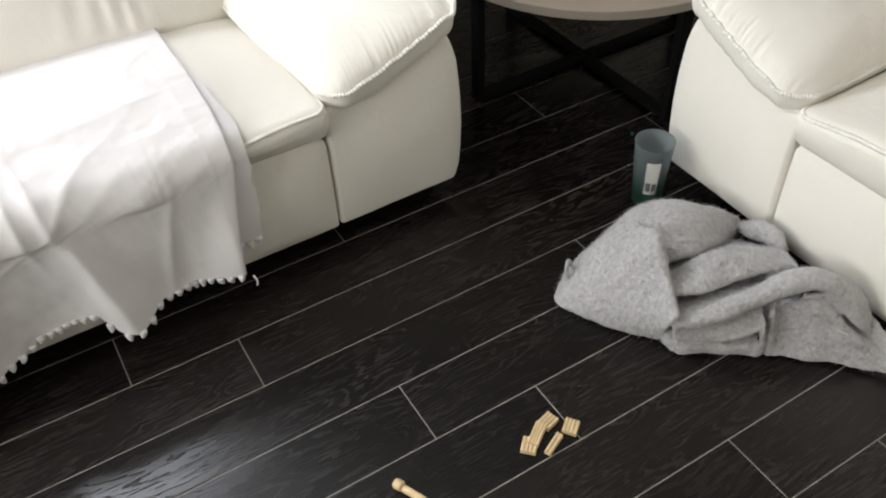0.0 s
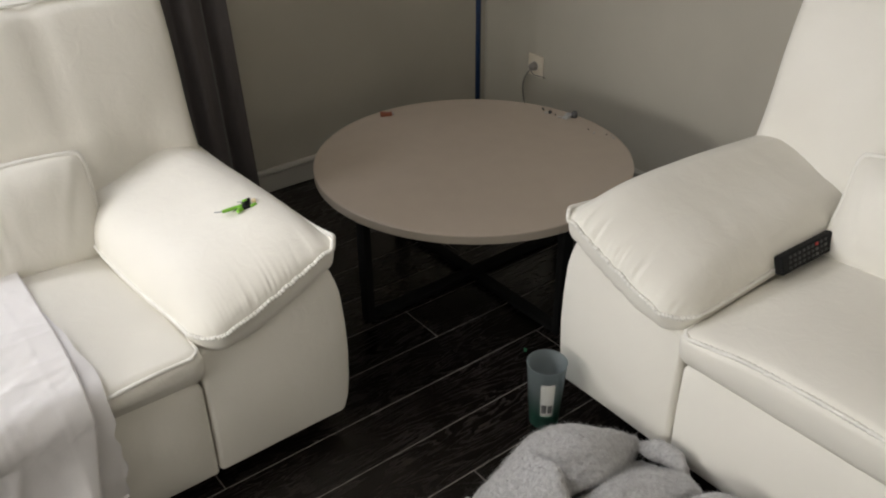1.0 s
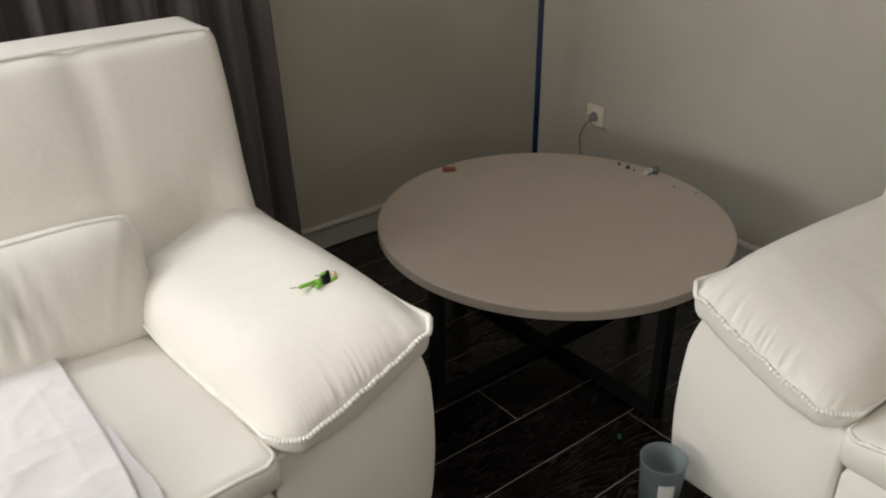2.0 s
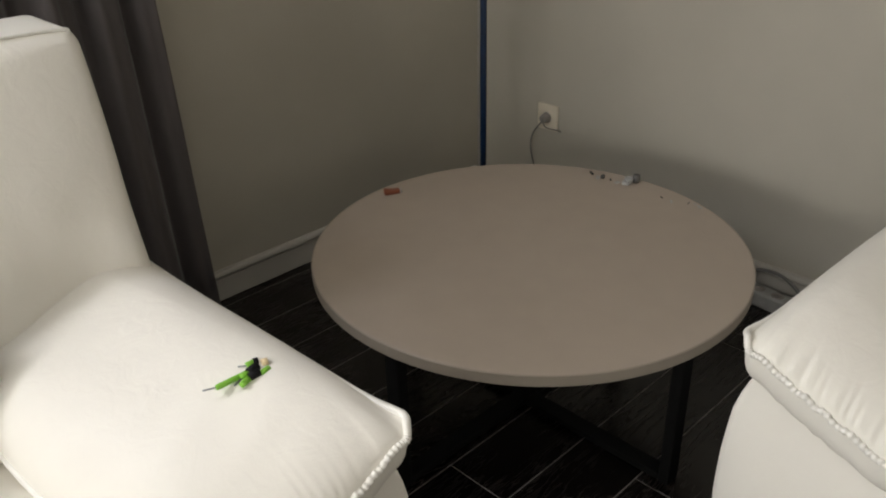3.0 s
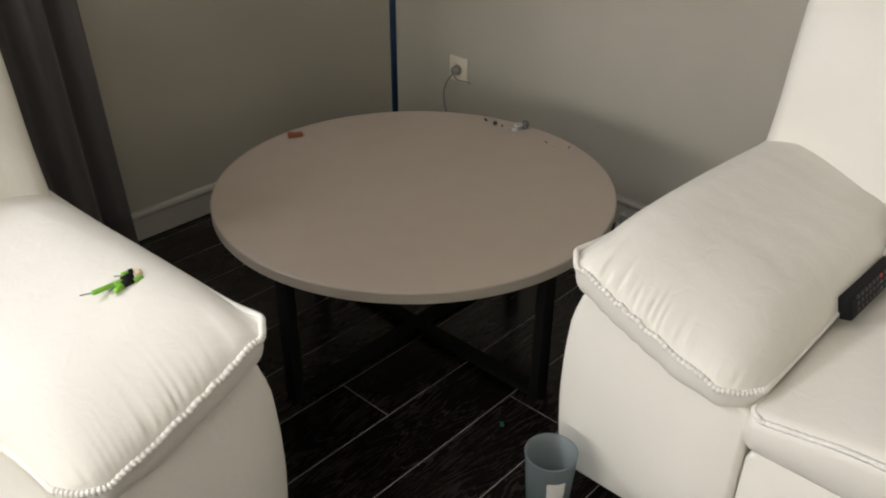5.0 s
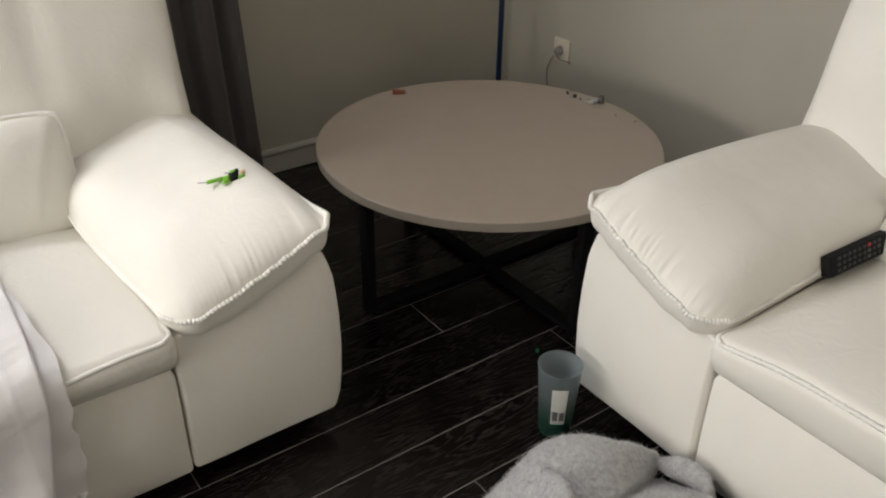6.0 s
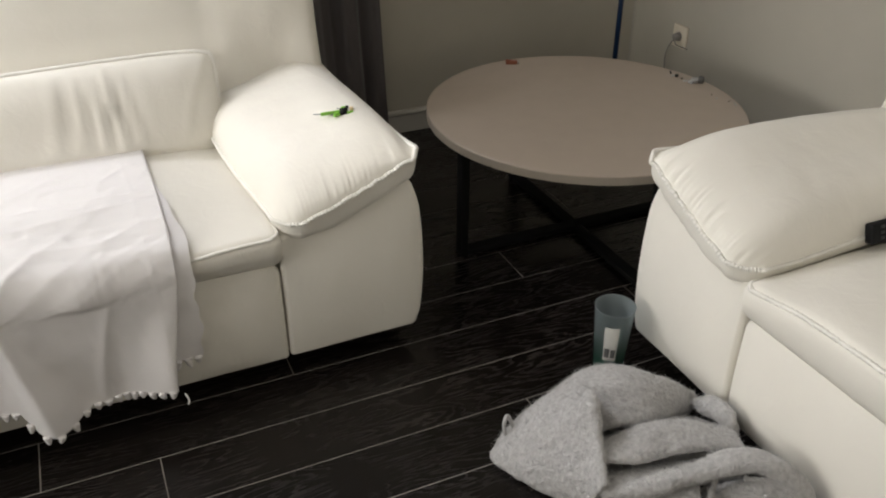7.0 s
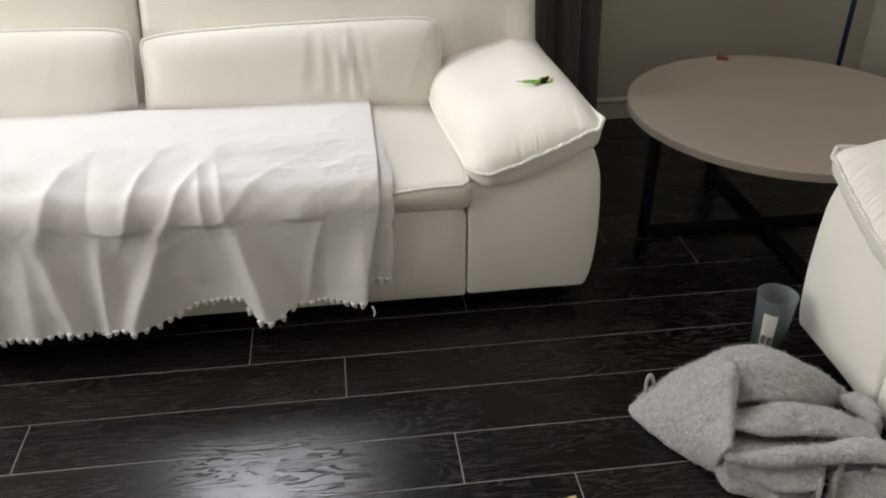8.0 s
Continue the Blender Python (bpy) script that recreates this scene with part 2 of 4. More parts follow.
def tube(points, radius, seg=8, closed=False):
    pts = [Vector(p) for p in points]
    n = len(pts)
    verts, faces = [], []
    up = Vector((0.13, 0.29, 0.95)).normalized()
    side = None
    for i, p in enumerate(pts):
        a = pts[(i - 1) % n] if closed or i else pts[0]
        b = pts[(i + 1) % n] if closed or i < n - 1 else pts[-1]
        t = (b - a).normalized()
        side = (up if side is None else side) - t * t.dot(up if side is None else side)
        side.normalize()
        other = t.cross(side)
        rad = radius(i / max(1, n - 1)) if callable(radius) else radius
        for s in range(seg):
            g = 2 * math.pi * s / seg
            verts.append(p + rad * (math.cos(g) * side + math.sin(g) * other))
    for i in range(n if closed else n - 1):
        for s in range(seg):
            a, b = i * seg, ((i + 1) % n) * seg
            faces.append((a + s, a + (s + 1) % seg, b + (s + 1) % seg, b + s))
    if not closed:
        faces.append(tuple(range(seg)))
        faces.append(tuple(reversed(range((n - 1) * seg, n * seg))))
    return verts, faces


def lathe(profile, seg=48):
    """Turns a closed profile of (radius, z) about z."""
    n = len(profile)
    verts = [Vector((r * math.cos(2 * math.pi * s / seg), r * math.sin(2 * math.pi * s / seg), z)) for s in range(seg) for r, z in profile]
    faces = [(s * n + j, ((s + 1) % seg) * n + j, ((s + 1) % seg) * n + (j + 1) % n, s * n + (j + 1) % n) for s in range(seg) for j in range(n)]
    return verts, faces


def smooth_line(points, n=8):
    """A smooth curve through points."""
    P = [Vector(p) for p in points]
    P = [2 * P[0] - P[1]] + P + [2 * P[-1] - P[-2]]
    out = []
    for i in range(1, len(P) - 2):
        for k in range(n):
            t = k / n
            out.append(0.5 * (2 * P[i] + (P[i + 1] - P[i - 1]) * t + (2 * P[i - 1] - 5 * P[i] + 4 * P[i + 1] - P[i + 2]) * t * t
                              + (3 * P[i] - 3 * P[i + 1] + P[i + 2] - P[i - 1]) * t ** 3))
    return out + [P[-2]]


def lerp(a, b, t):
    return a + (b - a) * t


def step(a, b, x):
    t = max(0.0, min(1.0, (x - a) / (b - a)))
    return t * t * (3 - 2 * t)


def fuzz(p, s):
    return noise.noise(Vector(p) * s)


# ---- room ----
X0, X1, Y0, Y1, H = -3.0, 2.354, -3.0, 2.787, 2.6
T = 0.2


def box(lo, hi):
    return roundbox(lo, hi, 0.002, (1, 1, 1), 1)


def wall(name, label, pieces):
    ob = part(name, join(*(box(lo, hi) for lo, hi in pieces)), PLASTER, smooth=False)
    return tagged(ob, label, "wall", kind="structure")


def wall_with_hole(a0, a1, h0, h1, z0, z1, make):
    """Four pieces round an opening from h0 to h1 along the wall and z0 to z1 up."""
    return [make(a0, h0, -0.1, H), make(h1, a1, -0.1, H), make(h0, h1, -0.1, z0), make(h0, h1, z1, H)]


WIN = (-0.86, 0.06, 1.78, 2.40)
wall("wall_north", "painted warm grey plaster wall with an unseen window behind the sofa",
     wall_with_hole(X0 - T, X1 + T, *WIN, lambda a, b, c, d: ((a, Y1, c), (b, Y1 + T, d))))
wall("wall_east", "painted warm grey plaster wall with a power outlet", [((X1, Y0 - T, -0.1), (X1 + T, Y1, H))])
WIN2 = (-0.2, 2.6, 0.88, 1.92)
wall("wall_west", "painted warm grey plaster wall with an unseen window",
     wall_with_hole(Y0 - T, Y1, *WIN2, lambda a, b, c, d: ((X0 - T, a, c), (X0, b, d))))
# opening added for the south fill light, out of view
FILL_WIN = (-0.95, 1.35, 1.10, 2.40)
wall("wall_south", "painted warm grey plaster wall with an unseen window",
     wall_with_hole(X0, X1, *FILL_WIN, lambda a, b, c, d: ((a, Y0 - T, c), (b, Y0, d))))
tagged(part("ceiling", box((X0 - T, Y0 - T, H), (X1 + T, Y1 + T, H + 0.15)), CEILING, smooth=False), "plain white painted ceiling", "ceiling", kind="structure")


def baseboard(name, lo, hi, axis):
    """A board along x or y with a rounded upper edge."""
    h, d = 0.098, 0.012
    prof = [(0, 0.003), (d, 0.003), (d, h - 0.024), (d + 0.002, h - 0.021), (d + 0.005, h - 0.017), (d + 0.006, h - 0.011), (d + 0.004, h - 0.005), (d, h - 0.001), (d * 0.4, h), (0, h)]
    verts, n = [], len(prof)
    for end in (lo, hi):
        for q, z in prof:
            verts.append((end[0], end[1] - q, z) if axis == 'x' else (end[0] - q, end[1], z))
    faces = [(i, (i + 1) % n, n + (i + 1) % n, n + i) for i in range(n)] + [tuple(range(n)), tuple(range(n, 2 * n))]
    return tagged(part(name, (verts, faces), TRIM, smooth=False), "off-white painted wooden baseboard along the wall", "baseboard", kind="structure")


baseboard("baseboard_1", (X0, Y1), (X1 - 0.019, Y1), 'x')
baseboard("baseboard_2", (X1, Y0), (X1, Y1 - 0.014), 'y')


# narrow pale strip up the corner of the north and east walls
tagged(part("trim", roundbox((X1 - 0.006, Y1 - 0.006, 0.1), (X1, Y1, H), 0.0025, (1, 1, 1), 2), TRIM), "thin off-white strip in the corner of two walls", "trim", kind="structure")


def window(name, m, w, h):
    """A two-leaf window, drawn in its own plane: x across, z up, y towards the outside."""
    ob = tagged(thing(name, "white plastic two-leaf window with clear panes", "window", m), kind="structure")
    f = 0.06
    part("window_frame", join(box((-w / 2, 0, 0), (-w / 2 + f, 0.07, h)), box((w / 2 - f, 0, 0), (w / 2, 0.07, h)),
                              box((-w / 2 + f, 0, 0), (w / 2 - f, 0.07, f)), box((-w / 2 + f, 0, h - f), (w / 2 - f, 0.07, h)),
                              box((-f / 2, 0, f), (f / 2, 0.07, h - f))), WINDOW_PVC, ob, smooth=False)
    for a, b in ((-w / 2 + f, -f / 2), (f / 2, w / 2 - f)):
        pane = part("pane", box((a, 0.03, f), (b, 0.042, h - f)), GLASS, ob, smooth=False)
        pane.visible_shadow = False
    part("window_sill", roundbox((-w / 2, -0.16, -0.025), (w / 2, 0, 0), 0.008, (1, 1, 1), 2), WINDOW_PVC, ob)
    return ob


window("window_1", pose((WIN[0] + WIN[1]) / 2, Y1 + 0.11, WIN[2]), WIN[1] - WIN[0], WIN[3] - WIN[2])
# unseen window added to go with the south fill light
window("fill_window", pose((FILL_WIN[0] + FILL_WIN[1]) / 2, Y0 - 0.11, FILL_WIN[2], 0, 0, 180), FILL_WIN[1] - FILL_WIN[0], FILL_WIN[3] - FILL_WIN[2])
window("window_2", pose(X0 - 0.11, (WIN2[0] + WIN2[1]) / 2, WIN2[2], 0, 0, 90), WIN2[1] - WIN2[0], WIN2[3] - WIN2[2])


# ---- sofas ----
INNER = 0.848      # from the sofa's middle to the arm's inner side


# height of the seam along the front of an arm cushion, from the inner side to the upturned outer corner
FRONT_SEAM = smooth_line([(0, 0, 0.447), (0.06, 0, 0.446), (0.15, 0, 0.449), (0.25, 0, 0.459), (0.42, 0, 0.480), (0.615, 0, 0.507), (0.80, 0, 0.535),
                          (0.85, 0, 0.547), (0.90, 0, 0.554), (0.945, 0, 0.556), (0.978, 0, 0.562), (1, 0, 0.575)], 6)
SEAM_A, SEAM_Z = [p.x for p in FRONT_SEAM], [p.z for p in FRONT_SEAM]


def arm_seam(a, b):
    """Height of an arm cushion's seam: a from the inner to the outer side, b from front to back."""
    inner = 0.447 + 0.034 * step(0.05, 0.6, b)
    outer = 0.572 - 0.028 * step(0.0, 0.85, b)
    along = lerp(inner, outer, a ** 1.4)
    return lerp(float(np.interp(a, SEAM_A, SEAM_Z)), along, step(0.0, 0.16, b))


ARM_Y = (-0.03, 0.82)


# outer side, height, gathers of an arm cushion, how far out they run, how far it leans over the seat,
# extra width of the arm below, fullness of its outer side, lift of its back end
SOFT_ARM, FULL_ARM = (1.184, 0.086, 0.9, 0.72, 0.046, 0.0, 2.5, -0.010), (1.196, 0.088, 1.35, 1.1, 0.012, 0.008, 3.4, -0.002)


def arm_point(a, b, top, shape=SOFT_ARM):
    corner = 0.010 * math.exp(-(b / 0.06) ** 2) * step(0.7, 1.0, a) - 0.008 * max(0.0, 1 - b / 0.02) ** 2 * step(0.9, 1.0, a)
    x = lerp(0.846 - shape[4] * step(0, 0.56, b), shape[0] + corner, a)
    y = lerp(*ARM_Y, b) + (0.055 * max(0.0, 1 - a / 0.2) ** 2.2 + 0.012 * max(0.0, (a - 0.95) / 0.05) ** 2) * (1 - step(0, 0.3, b))
    t = abs(2 * a - 1)
    if a < 0.5:
        e = max(0.0, 1 - t ** lerp(3.4, 6.5, step(0.3, 0.85, b))) ** 0.5
    else:
        e = max(0.0, 1 - t ** shape[6]) ** 0.7
    f = (1 - max(0.0, 1 - b / 0.26) ** 2.2) ** 0.5
    if top:
        reach = 1 - step(shape[3] - 0.15, shape[3] + 0.1, a)
        fade = min(1.0, b / 0.006) * math.exp(-b / (0.021 + 0.009 * math.sin(37 * a)))
        gather = shape[2] * (0.0022 * math.sin(118 * a + 5 * math.sin(11 * a)) + 0.0018 * math.sin(71 * a + 4 * math.sin(7 * a)) + 0.0008 * math.sin(210 * a)) * fade * reach
        sag = 0.6 * (arm_seam(a, b) - lerp(0.44, 0.575, a ** 1.55))
        rise = shape[1] + 0.022 * math.sin(math.pi * min(1.0, b / 0.8)) + shape[7] * step(0.45, 0.9, b) + 0.009 * step(0.25, 0.75, b) * (1 - step(0.2, 0.8, a)) - max(0.0, sag)
        slack = 0.0035 * fuzz((x, y, 0.3), 5) + 0.0018 * fuzz((x * 0.7, y * 1.6, 4.3), 17)
        z = arm_seam(a, b) + rise * e * f + gather * e + slack * e * f
    else:
        z = arm_seam(a, b) - 0.064 * (1 - (1 - max(0.0, 1 - t ** 5) ** 0.5) ** 2) * (1 - max(0.0, 1 - b / 0.03) ** 2) ** 0.5 * lerp(0.68, 1.0, step(0.0, 0.45, a))
        z += 0.0016 * shape[2] * math.sin(47 * a + 3 * math.sin(9 * a)) * (1 - t ** 4) * (1 - step(0.05, 0.2, b))
    return Vector((x, y, z))


def ease(t):
    return 0.5 - 0.5 * math.cos(math.pi * t)


def arm_cushion(shape):
    nu, nv = 200, 64
    top = grid(nu, nv, lambda u, v: arm_point(ease(u), v ** 1.6, True, shape))
    low = grid(nu // 5, nv, lambda u, v: arm_point(ease(u), v ** 1.6, False, shape))
    return join(top, low)


def arm_piping(shape):
    front = [arm_point(0.6 * ease(i / 480) + 0.4 * i / 480, 0, False, shape) for i in range(481)]
    outer = [arm_point(1, (j / 60) ** 1.4, False, shape) for j in range(1, 61)]
    inner = [arm_point(0, (j / 60) ** 1.4, False, shape) for j in range(60, 0, -1)]
    return [p + Vector((0, -0.002, 0.001)) for p in inner + front + outer]


def beaded(depth):
    """Radius along an arm's piping, gathered into small beads on the front."""
    return lambda t: 0.0056 * (1 + (depth * math.sin(t * 395) if 0.11 < t < 0.86 else 0.0))


ARM_SIDE_Z = (0.062, 0.084, 0.113, 0.17, 0.24, 0.33, 0.41, 0.465, 0.497, 0.53)
ARM_SIDE_X = (-0.014, -0.002, 0.005, 0.011, 0.015, 0.013, 0.006, -0.008, -0.024, -0.045)


def arm_body(shape):
    g = roundbox((INNER + 0.002, 0.0, 0.08), (1.2, 0.93, 0.5), 0.012, (10, 10, 14))

    def f(p):
        w = (p.z - 0.08) / 0.42
        a = (p.x - INNER) / 0.343
        p.z = lerp(0.062, lerp(0.405, 0.52, max(0, min(1, a))), w)
        p.x += (float(np.interp(p.z, ARM_SIDE_Z, ARM_SIDE_X)) + shape[5]) * step(0.3, 1.0, a)
        p.y -= 0.018 * math.sin(math.pi * min(1, w * 1.05)) * (1 - step(0.0, 0.4, p.y)) * math.sin(math.pi * min(1, max(0, a))) ** 0.5
        p.y += 0.0015 * fuzz((p.x, 2.2, p.z), 9)
        return p
    return mapped(g, f)


def front_lift(u, v, lift):
    """How far a seat's front edge stands above or below its corner: u across, v from front to back."""
    return lift * step(0.0, 0.28, min(u, 1 - u)) * (1 - step(0.0, 0.45, v))


def seat_cushion(lift):
    g = roundbox((0.004, -0.028, 0.330), (INNER + 0.008, 0.74, 0.43), 0.026, (22, 22, 3))

    def f(p):
        u, v = min(1, max(0, (p.x - 0.004) / 0.852)), min(1, max(0, (p.y + 0.028) / 0.768))
        crown = 0.044 * max(0.0, 1 - abs(2 * u - 1) ** 3.2) ** 0.8 * (1 - max(0.0, 1 - v / 0.42) ** 2) * (1 - step(0.85, 1.0, v))
        if p.z > 0.38:
            p.z += crown + front_lift(u, v, lift) + (0.003 * fuzz((p.x, p.y, 1.7), 6) + 0.0015 * fuzz((p.x * 2, p.y, 3.1), 14)) * step(0, 0.1, v)
        else:
            p.y += 0.026 * (1 - step(0, 0.3, v)) * (0.38 - p.z) / 0.05
        return p
    return mapped(g, f)


def seat_piping(lift):
    x0, x1, y0, r, z = 0.0115, INNER + 0.0005, -0.0215, 0.026, 0.4232
    pts = [(x0, 0.7, z), (x0, 0.3, z), (x0, y0 + r, z)]
    pts += [(x0 + r - r * math.cos(g), y0 + r - r * math.sin(g), z) for g in (0.4, 0.8, 1.2)]
    pts += [(lerp(x0 + r, x1 - r, i / 14), y0 + 0.001 * math.sin(i * 2.1), z + 0.0015 * math.sin(i * 1.7)) for i in range(15)]
    pts += [(x1 - r + r * math.sin(g), y0 + r - r * math.cos(g), z) for g in (0.4, 0.8, 1.2)]
    pts += [(x1, y0 + r, z), (x1, 0.06, z - 0.004)]
    return smooth_line([(x, y, h + front_lift((x - 0.004) / 0.852, max(0.0, (y + 0.028) / 0.768), lift)) for x, y, h in pts], 24)


def stitched(t):
    """Radius along the piping of the seat, drawn in by its stitches."""
    return 0.0050 * (1 + 0.13 * math.sin(t * 700))


def seat_base():
    g = roundbox((0.004, 0.002, 0.02), (INNER, 0.9, 0.352), 0.013, (16, 4, 10), 4)

    def f(p):
        w = (p.z - 0.062) / 0.29
        u = p.x / INNER
        p.y -= 0.020 * math.sin(math.pi * min(1.0, max(0.0, w))) ** 0.7 * (1 - step(0, 0.2, p.y)) * (1 - abs(2 * u - 1) ** 14)
        p.z -= 0.034 * max(0.0, 1 - (INNER - p.x) / 0.05) ** 2.2 * step(0.6, 1.0, w)
        p.y += 0.0015 * fuzz((p.x, 5.1, p.z), 8)
        p.z = max(p.z, 0.062)
        return p
    return mapped(g, f)


def back_lean(z):
    return 0.345 * (z - 0.57)


BACK_SPLIT = -0.052    # where the two backrests meet


def backrest(x0):
    g = roundbox((x0 + 0.002, 0.638, 0.36), (1.176, 0.83, 0.984), 0.034, (40, 3, 26))

    def f(p):
        u, w = (p.x - x0) / (1.176 - x0), (p.z - 0.36) / 0.624
        if p.y < 0.735:
            puff = 0.035 * (1 - abs(2 * u - 1) ** 5) * (1 - abs(2 * w - 1) ** 3)
            crease = 0.012 * math.exp(-((p.x - 0.845) / 0.02) ** 2) * step(0.25, 0.8, w)
            p.y -= puff - crease - 0.005 * fuzz((p.x, 0, p.z), 5) - 0.0025 * fuzz((p.x * 2.2, 3, p.z * 0.7), 11)
            p.y += 0.024 * step(0.77, 0.86, u) * (1 - step(0.90, 0.97, u)) * (1 - step(0.36, 0.66, w))    # hollow behind the arm
        p.x -= 0.006 * step(0.6, 1.0, u) * math.sin(5 * w)
        p.y += back_lean(p.z)
        return p
    return mapped(g, f)


def back_piping(x0):
    pts = [(1.168, 0.652, 0.946), (1.162, 0.652, 0.969), (1.14, 0.652, 0.981), (0.9, 0.652, 0.985), (0.7, 0.653, 0.983),
           (0.5, 0.652, 0.986), (0.2, 0.652, 0.984), (x0 + 0.04, 0.652, 0.979), (x0 + 0.018, 0.652, 0.947), (x0 + 0.014, 0.652, 0.7)]
    return smooth_line([(x, y + back_lean(z), z) for x, y, z in pts], 8)


LUM = (-0.034, 0.850, 0.440, 0.688)   # a lumbar cushion's x and z


def lumbar_point(u, v, side, slump):
    """u, v from -1 to 1 across and up; side -1 in front of the seam, 1 behind it; slump: how far its inner end has sunk."""
    x = lerp(LUM[0], LUM[1], (u + 1) / 2)
    z = lerp(LUM[2], LUM[3], (v + 1) / 2)
    x -= 0.014 * u * abs(v) ** 7 + 0.010 * u * (1 - v * v)
    z -= 0.010 * v * abs(u) ** 9 - 0.006 * (1 - u * u) * (v > 0) * v
    z -= slump * (1 - u) / 2 * (v + 1) / 2
    e = max(0.0, 1 - abs(u) ** 7) ** 0.6 * max(0.0, 1 - abs(v) ** 2.6) ** 0.55
    y = 0.470 + 0.40 * (z - 0.440) + side * (0.062 if side < 0 else 0.13) * e
    if side < 0:
        t = (u + 1) / 2
        w = (v + 1) / 2
        crimp = sum(a * math.exp(-((t - c - 0.03 * (w - 0.5) * k - 0.008 * math.sin(5 * w + 9 * c) + 0.045 * (c - 0.70) * (w - 1) ** 2 * 4) / s) ** 2) for c, s, a, k in
                    ((0.585, 0.008, 0.007, 1.0), (0.612, 0.007, -0.006, 1.4), (0.640, 0.009, 0.010, 0.8), (0.662, 0.007, -0.008, 0.2), (0.690, 0.010, 0.011, -0.4),
                     (0.715, 0.008, -0.006, -0.8), (0.742, 0.010, 0.006, -1.2), (0.545, 0.012, -0.005, 2.0), (0.51, 0.015, 0.004, 2.4), (0.80, 0.02, 0.003, -1),
                     (0.28, 0.03, 0.003, -2), (0.92, 0.014, 0.004, 3), (0.945, 0.01, -0.003, 3)))
        y -= 1.05 * crimp * e * step(0.08, 0.62, w)
        y -= 0.004 * fuzz((x, z, 8), 9) * e
        y += 0.003 * math.sin(90 * t) * math.exp(-(1 - abs(v)) / 0.12) * e
    return Vector((x, y, z))


def lumbar(slump):
    def sheet(side):
        return grid(90, 26, lambda a, b: lumbar_point(-math.cos(math.pi * a) if 0 < a < 1 else 2 * a - 1, -math.cos(math.pi * b) if 0 < b < 1 else 2 * b - 1, side, slump))
    return join(sheet(-1), sheet(1))


def lumbar_piping(slump):
    n, pts = 24, []
    for i in range(n):
        pts.append(lumbar_point(-1, -1 + 2 * i / n, 1, slump))
    for i in range(2 * n):
        pts.append(lumbar_point(-1 + i / n, 1, 1, slump))
    for i in range(n):
        pts.append(lumbar_point(1, 1 - 2 * i / n, 1, slump))
    for i in range(2 * n):
        pts.append(lumbar_point(1 - i / n, -1, 1, slump))
    return pts


def mirrored(geo):
    return [Vector((-v[0], v[1], v[2])) for v in geo[0]], geo[1]


def other_pillow(geo):
    """The second lumbar cushion, which fills the rest of the seat."""
    return [Vector((lerp(-0.052, -0.84, (v[0] - LUM[0]) / (LUM[1] - LUM[0])), v[1], v[2])) for v in geo[0]], geo[1]


def sofa(label, m, shape, lift):
    ob = thing("leather_sofa", label, "sofa", m, group="white leather sofas")
    for flip in (False, True):
        fix = mirrored if flip else (lambda g: g)
        part("arm_body", fix(arm_body(shape)), LEATHER, ob)
        cushion = part("arm_cushion", fix(arm_cushion(shape)), LEATHER, ob)
        part("piping", fix(tube(arm_piping(shape), beaded(0.14 if shape is FULL_ARM else 0.12))), PIPING, cushion, "raised white leather piping")
        seat = part("seat_cushion", fix(seat_cushion(lift)), LEATHER, ob)
        part("piping", fix(tube(seat_piping(lift), stitched if lift > 0 else 0.0048)), PIPING, seat, "raised white leather piping")
        part("seat_base", fix(seat_base()), LEATHER, ob)
        split = -BACK_SPLIT if flip else BACK_SPLIT
        back = part("backrest", fix(backrest(split)), LEATHER, ob)
        part("piping", fix(tube(back_piping(split), 0.004)), PIPING, back, "raised white leather piping")
        for y in (0.22, 0.8):
            part("foot", fix(roundbox((1.02, y - 0.03, 0.006), (1.1, y + 0.03, 0.09), 0.008, (1, 1, 1), 2)), FOOT, ob, "black plastic foot")
    for fix, slump in ((lambda g: g, 0.020), (other_pillow, 0.0)):
        pillow = part("lumbar_cushion", fix(lumbar(slump)), LEATHER, ob, "plump lumbar cushion with creases")
        part("piping", fix(tube(lumbar_piping(slump), 0.0065, 8, True)), PIPING, pillow, "raised white leather piping")
    part("back_panel", roundbox((-1.15, 0.8, 0.09), (1.15, 0.93, 0.62), 0.03, (4, 2, 4), 3), LEATHER, ob)
    return ob


sofa("white leather reclining sofa below the window, under a white throw", pose(-0.422, 1.457, 0), SOFT_ARM, -0.014)
sofa("white leather reclining sofa beside the round table, remote on its seat", pose(1.283, 0.008, 0, 0, 0, -90), FULL_ARM, 0.026)


# ---- round table ----
TABLE = (1.481, 1.8205, 0.0)
table = thing("round_coffee_table", "round coffee table with a beige laminate top and black metal legs", "coffee table", pose(*TABLE))
R, ZT, TH = 0.484, 0.428, 0.025
part("tabletop", lathe([(0.0005, ZT - TH), (R - 0.0035, ZT - TH), (R - 0.0025, ZT - 0.001), (R - 0.0035, ZT), (0.0005, ZT)], 128), TABLETOP, table, smooth=False)
part("edge_band", lathe([(R - 0.0024, ZT - TH + 0.0005), (R - 0.0006, ZT - TH + 0.0005), (R, ZT - TH + 0.0015), (R, ZT - TH + 0.003), (R, ZT - 0.003), (R, ZT - 0.0015), (R - 0.0008, ZT - 0.0006), (R - 0.0024, ZT - 0.0006)], 128), TABLE_EDGE, table, "thin beige edge band")
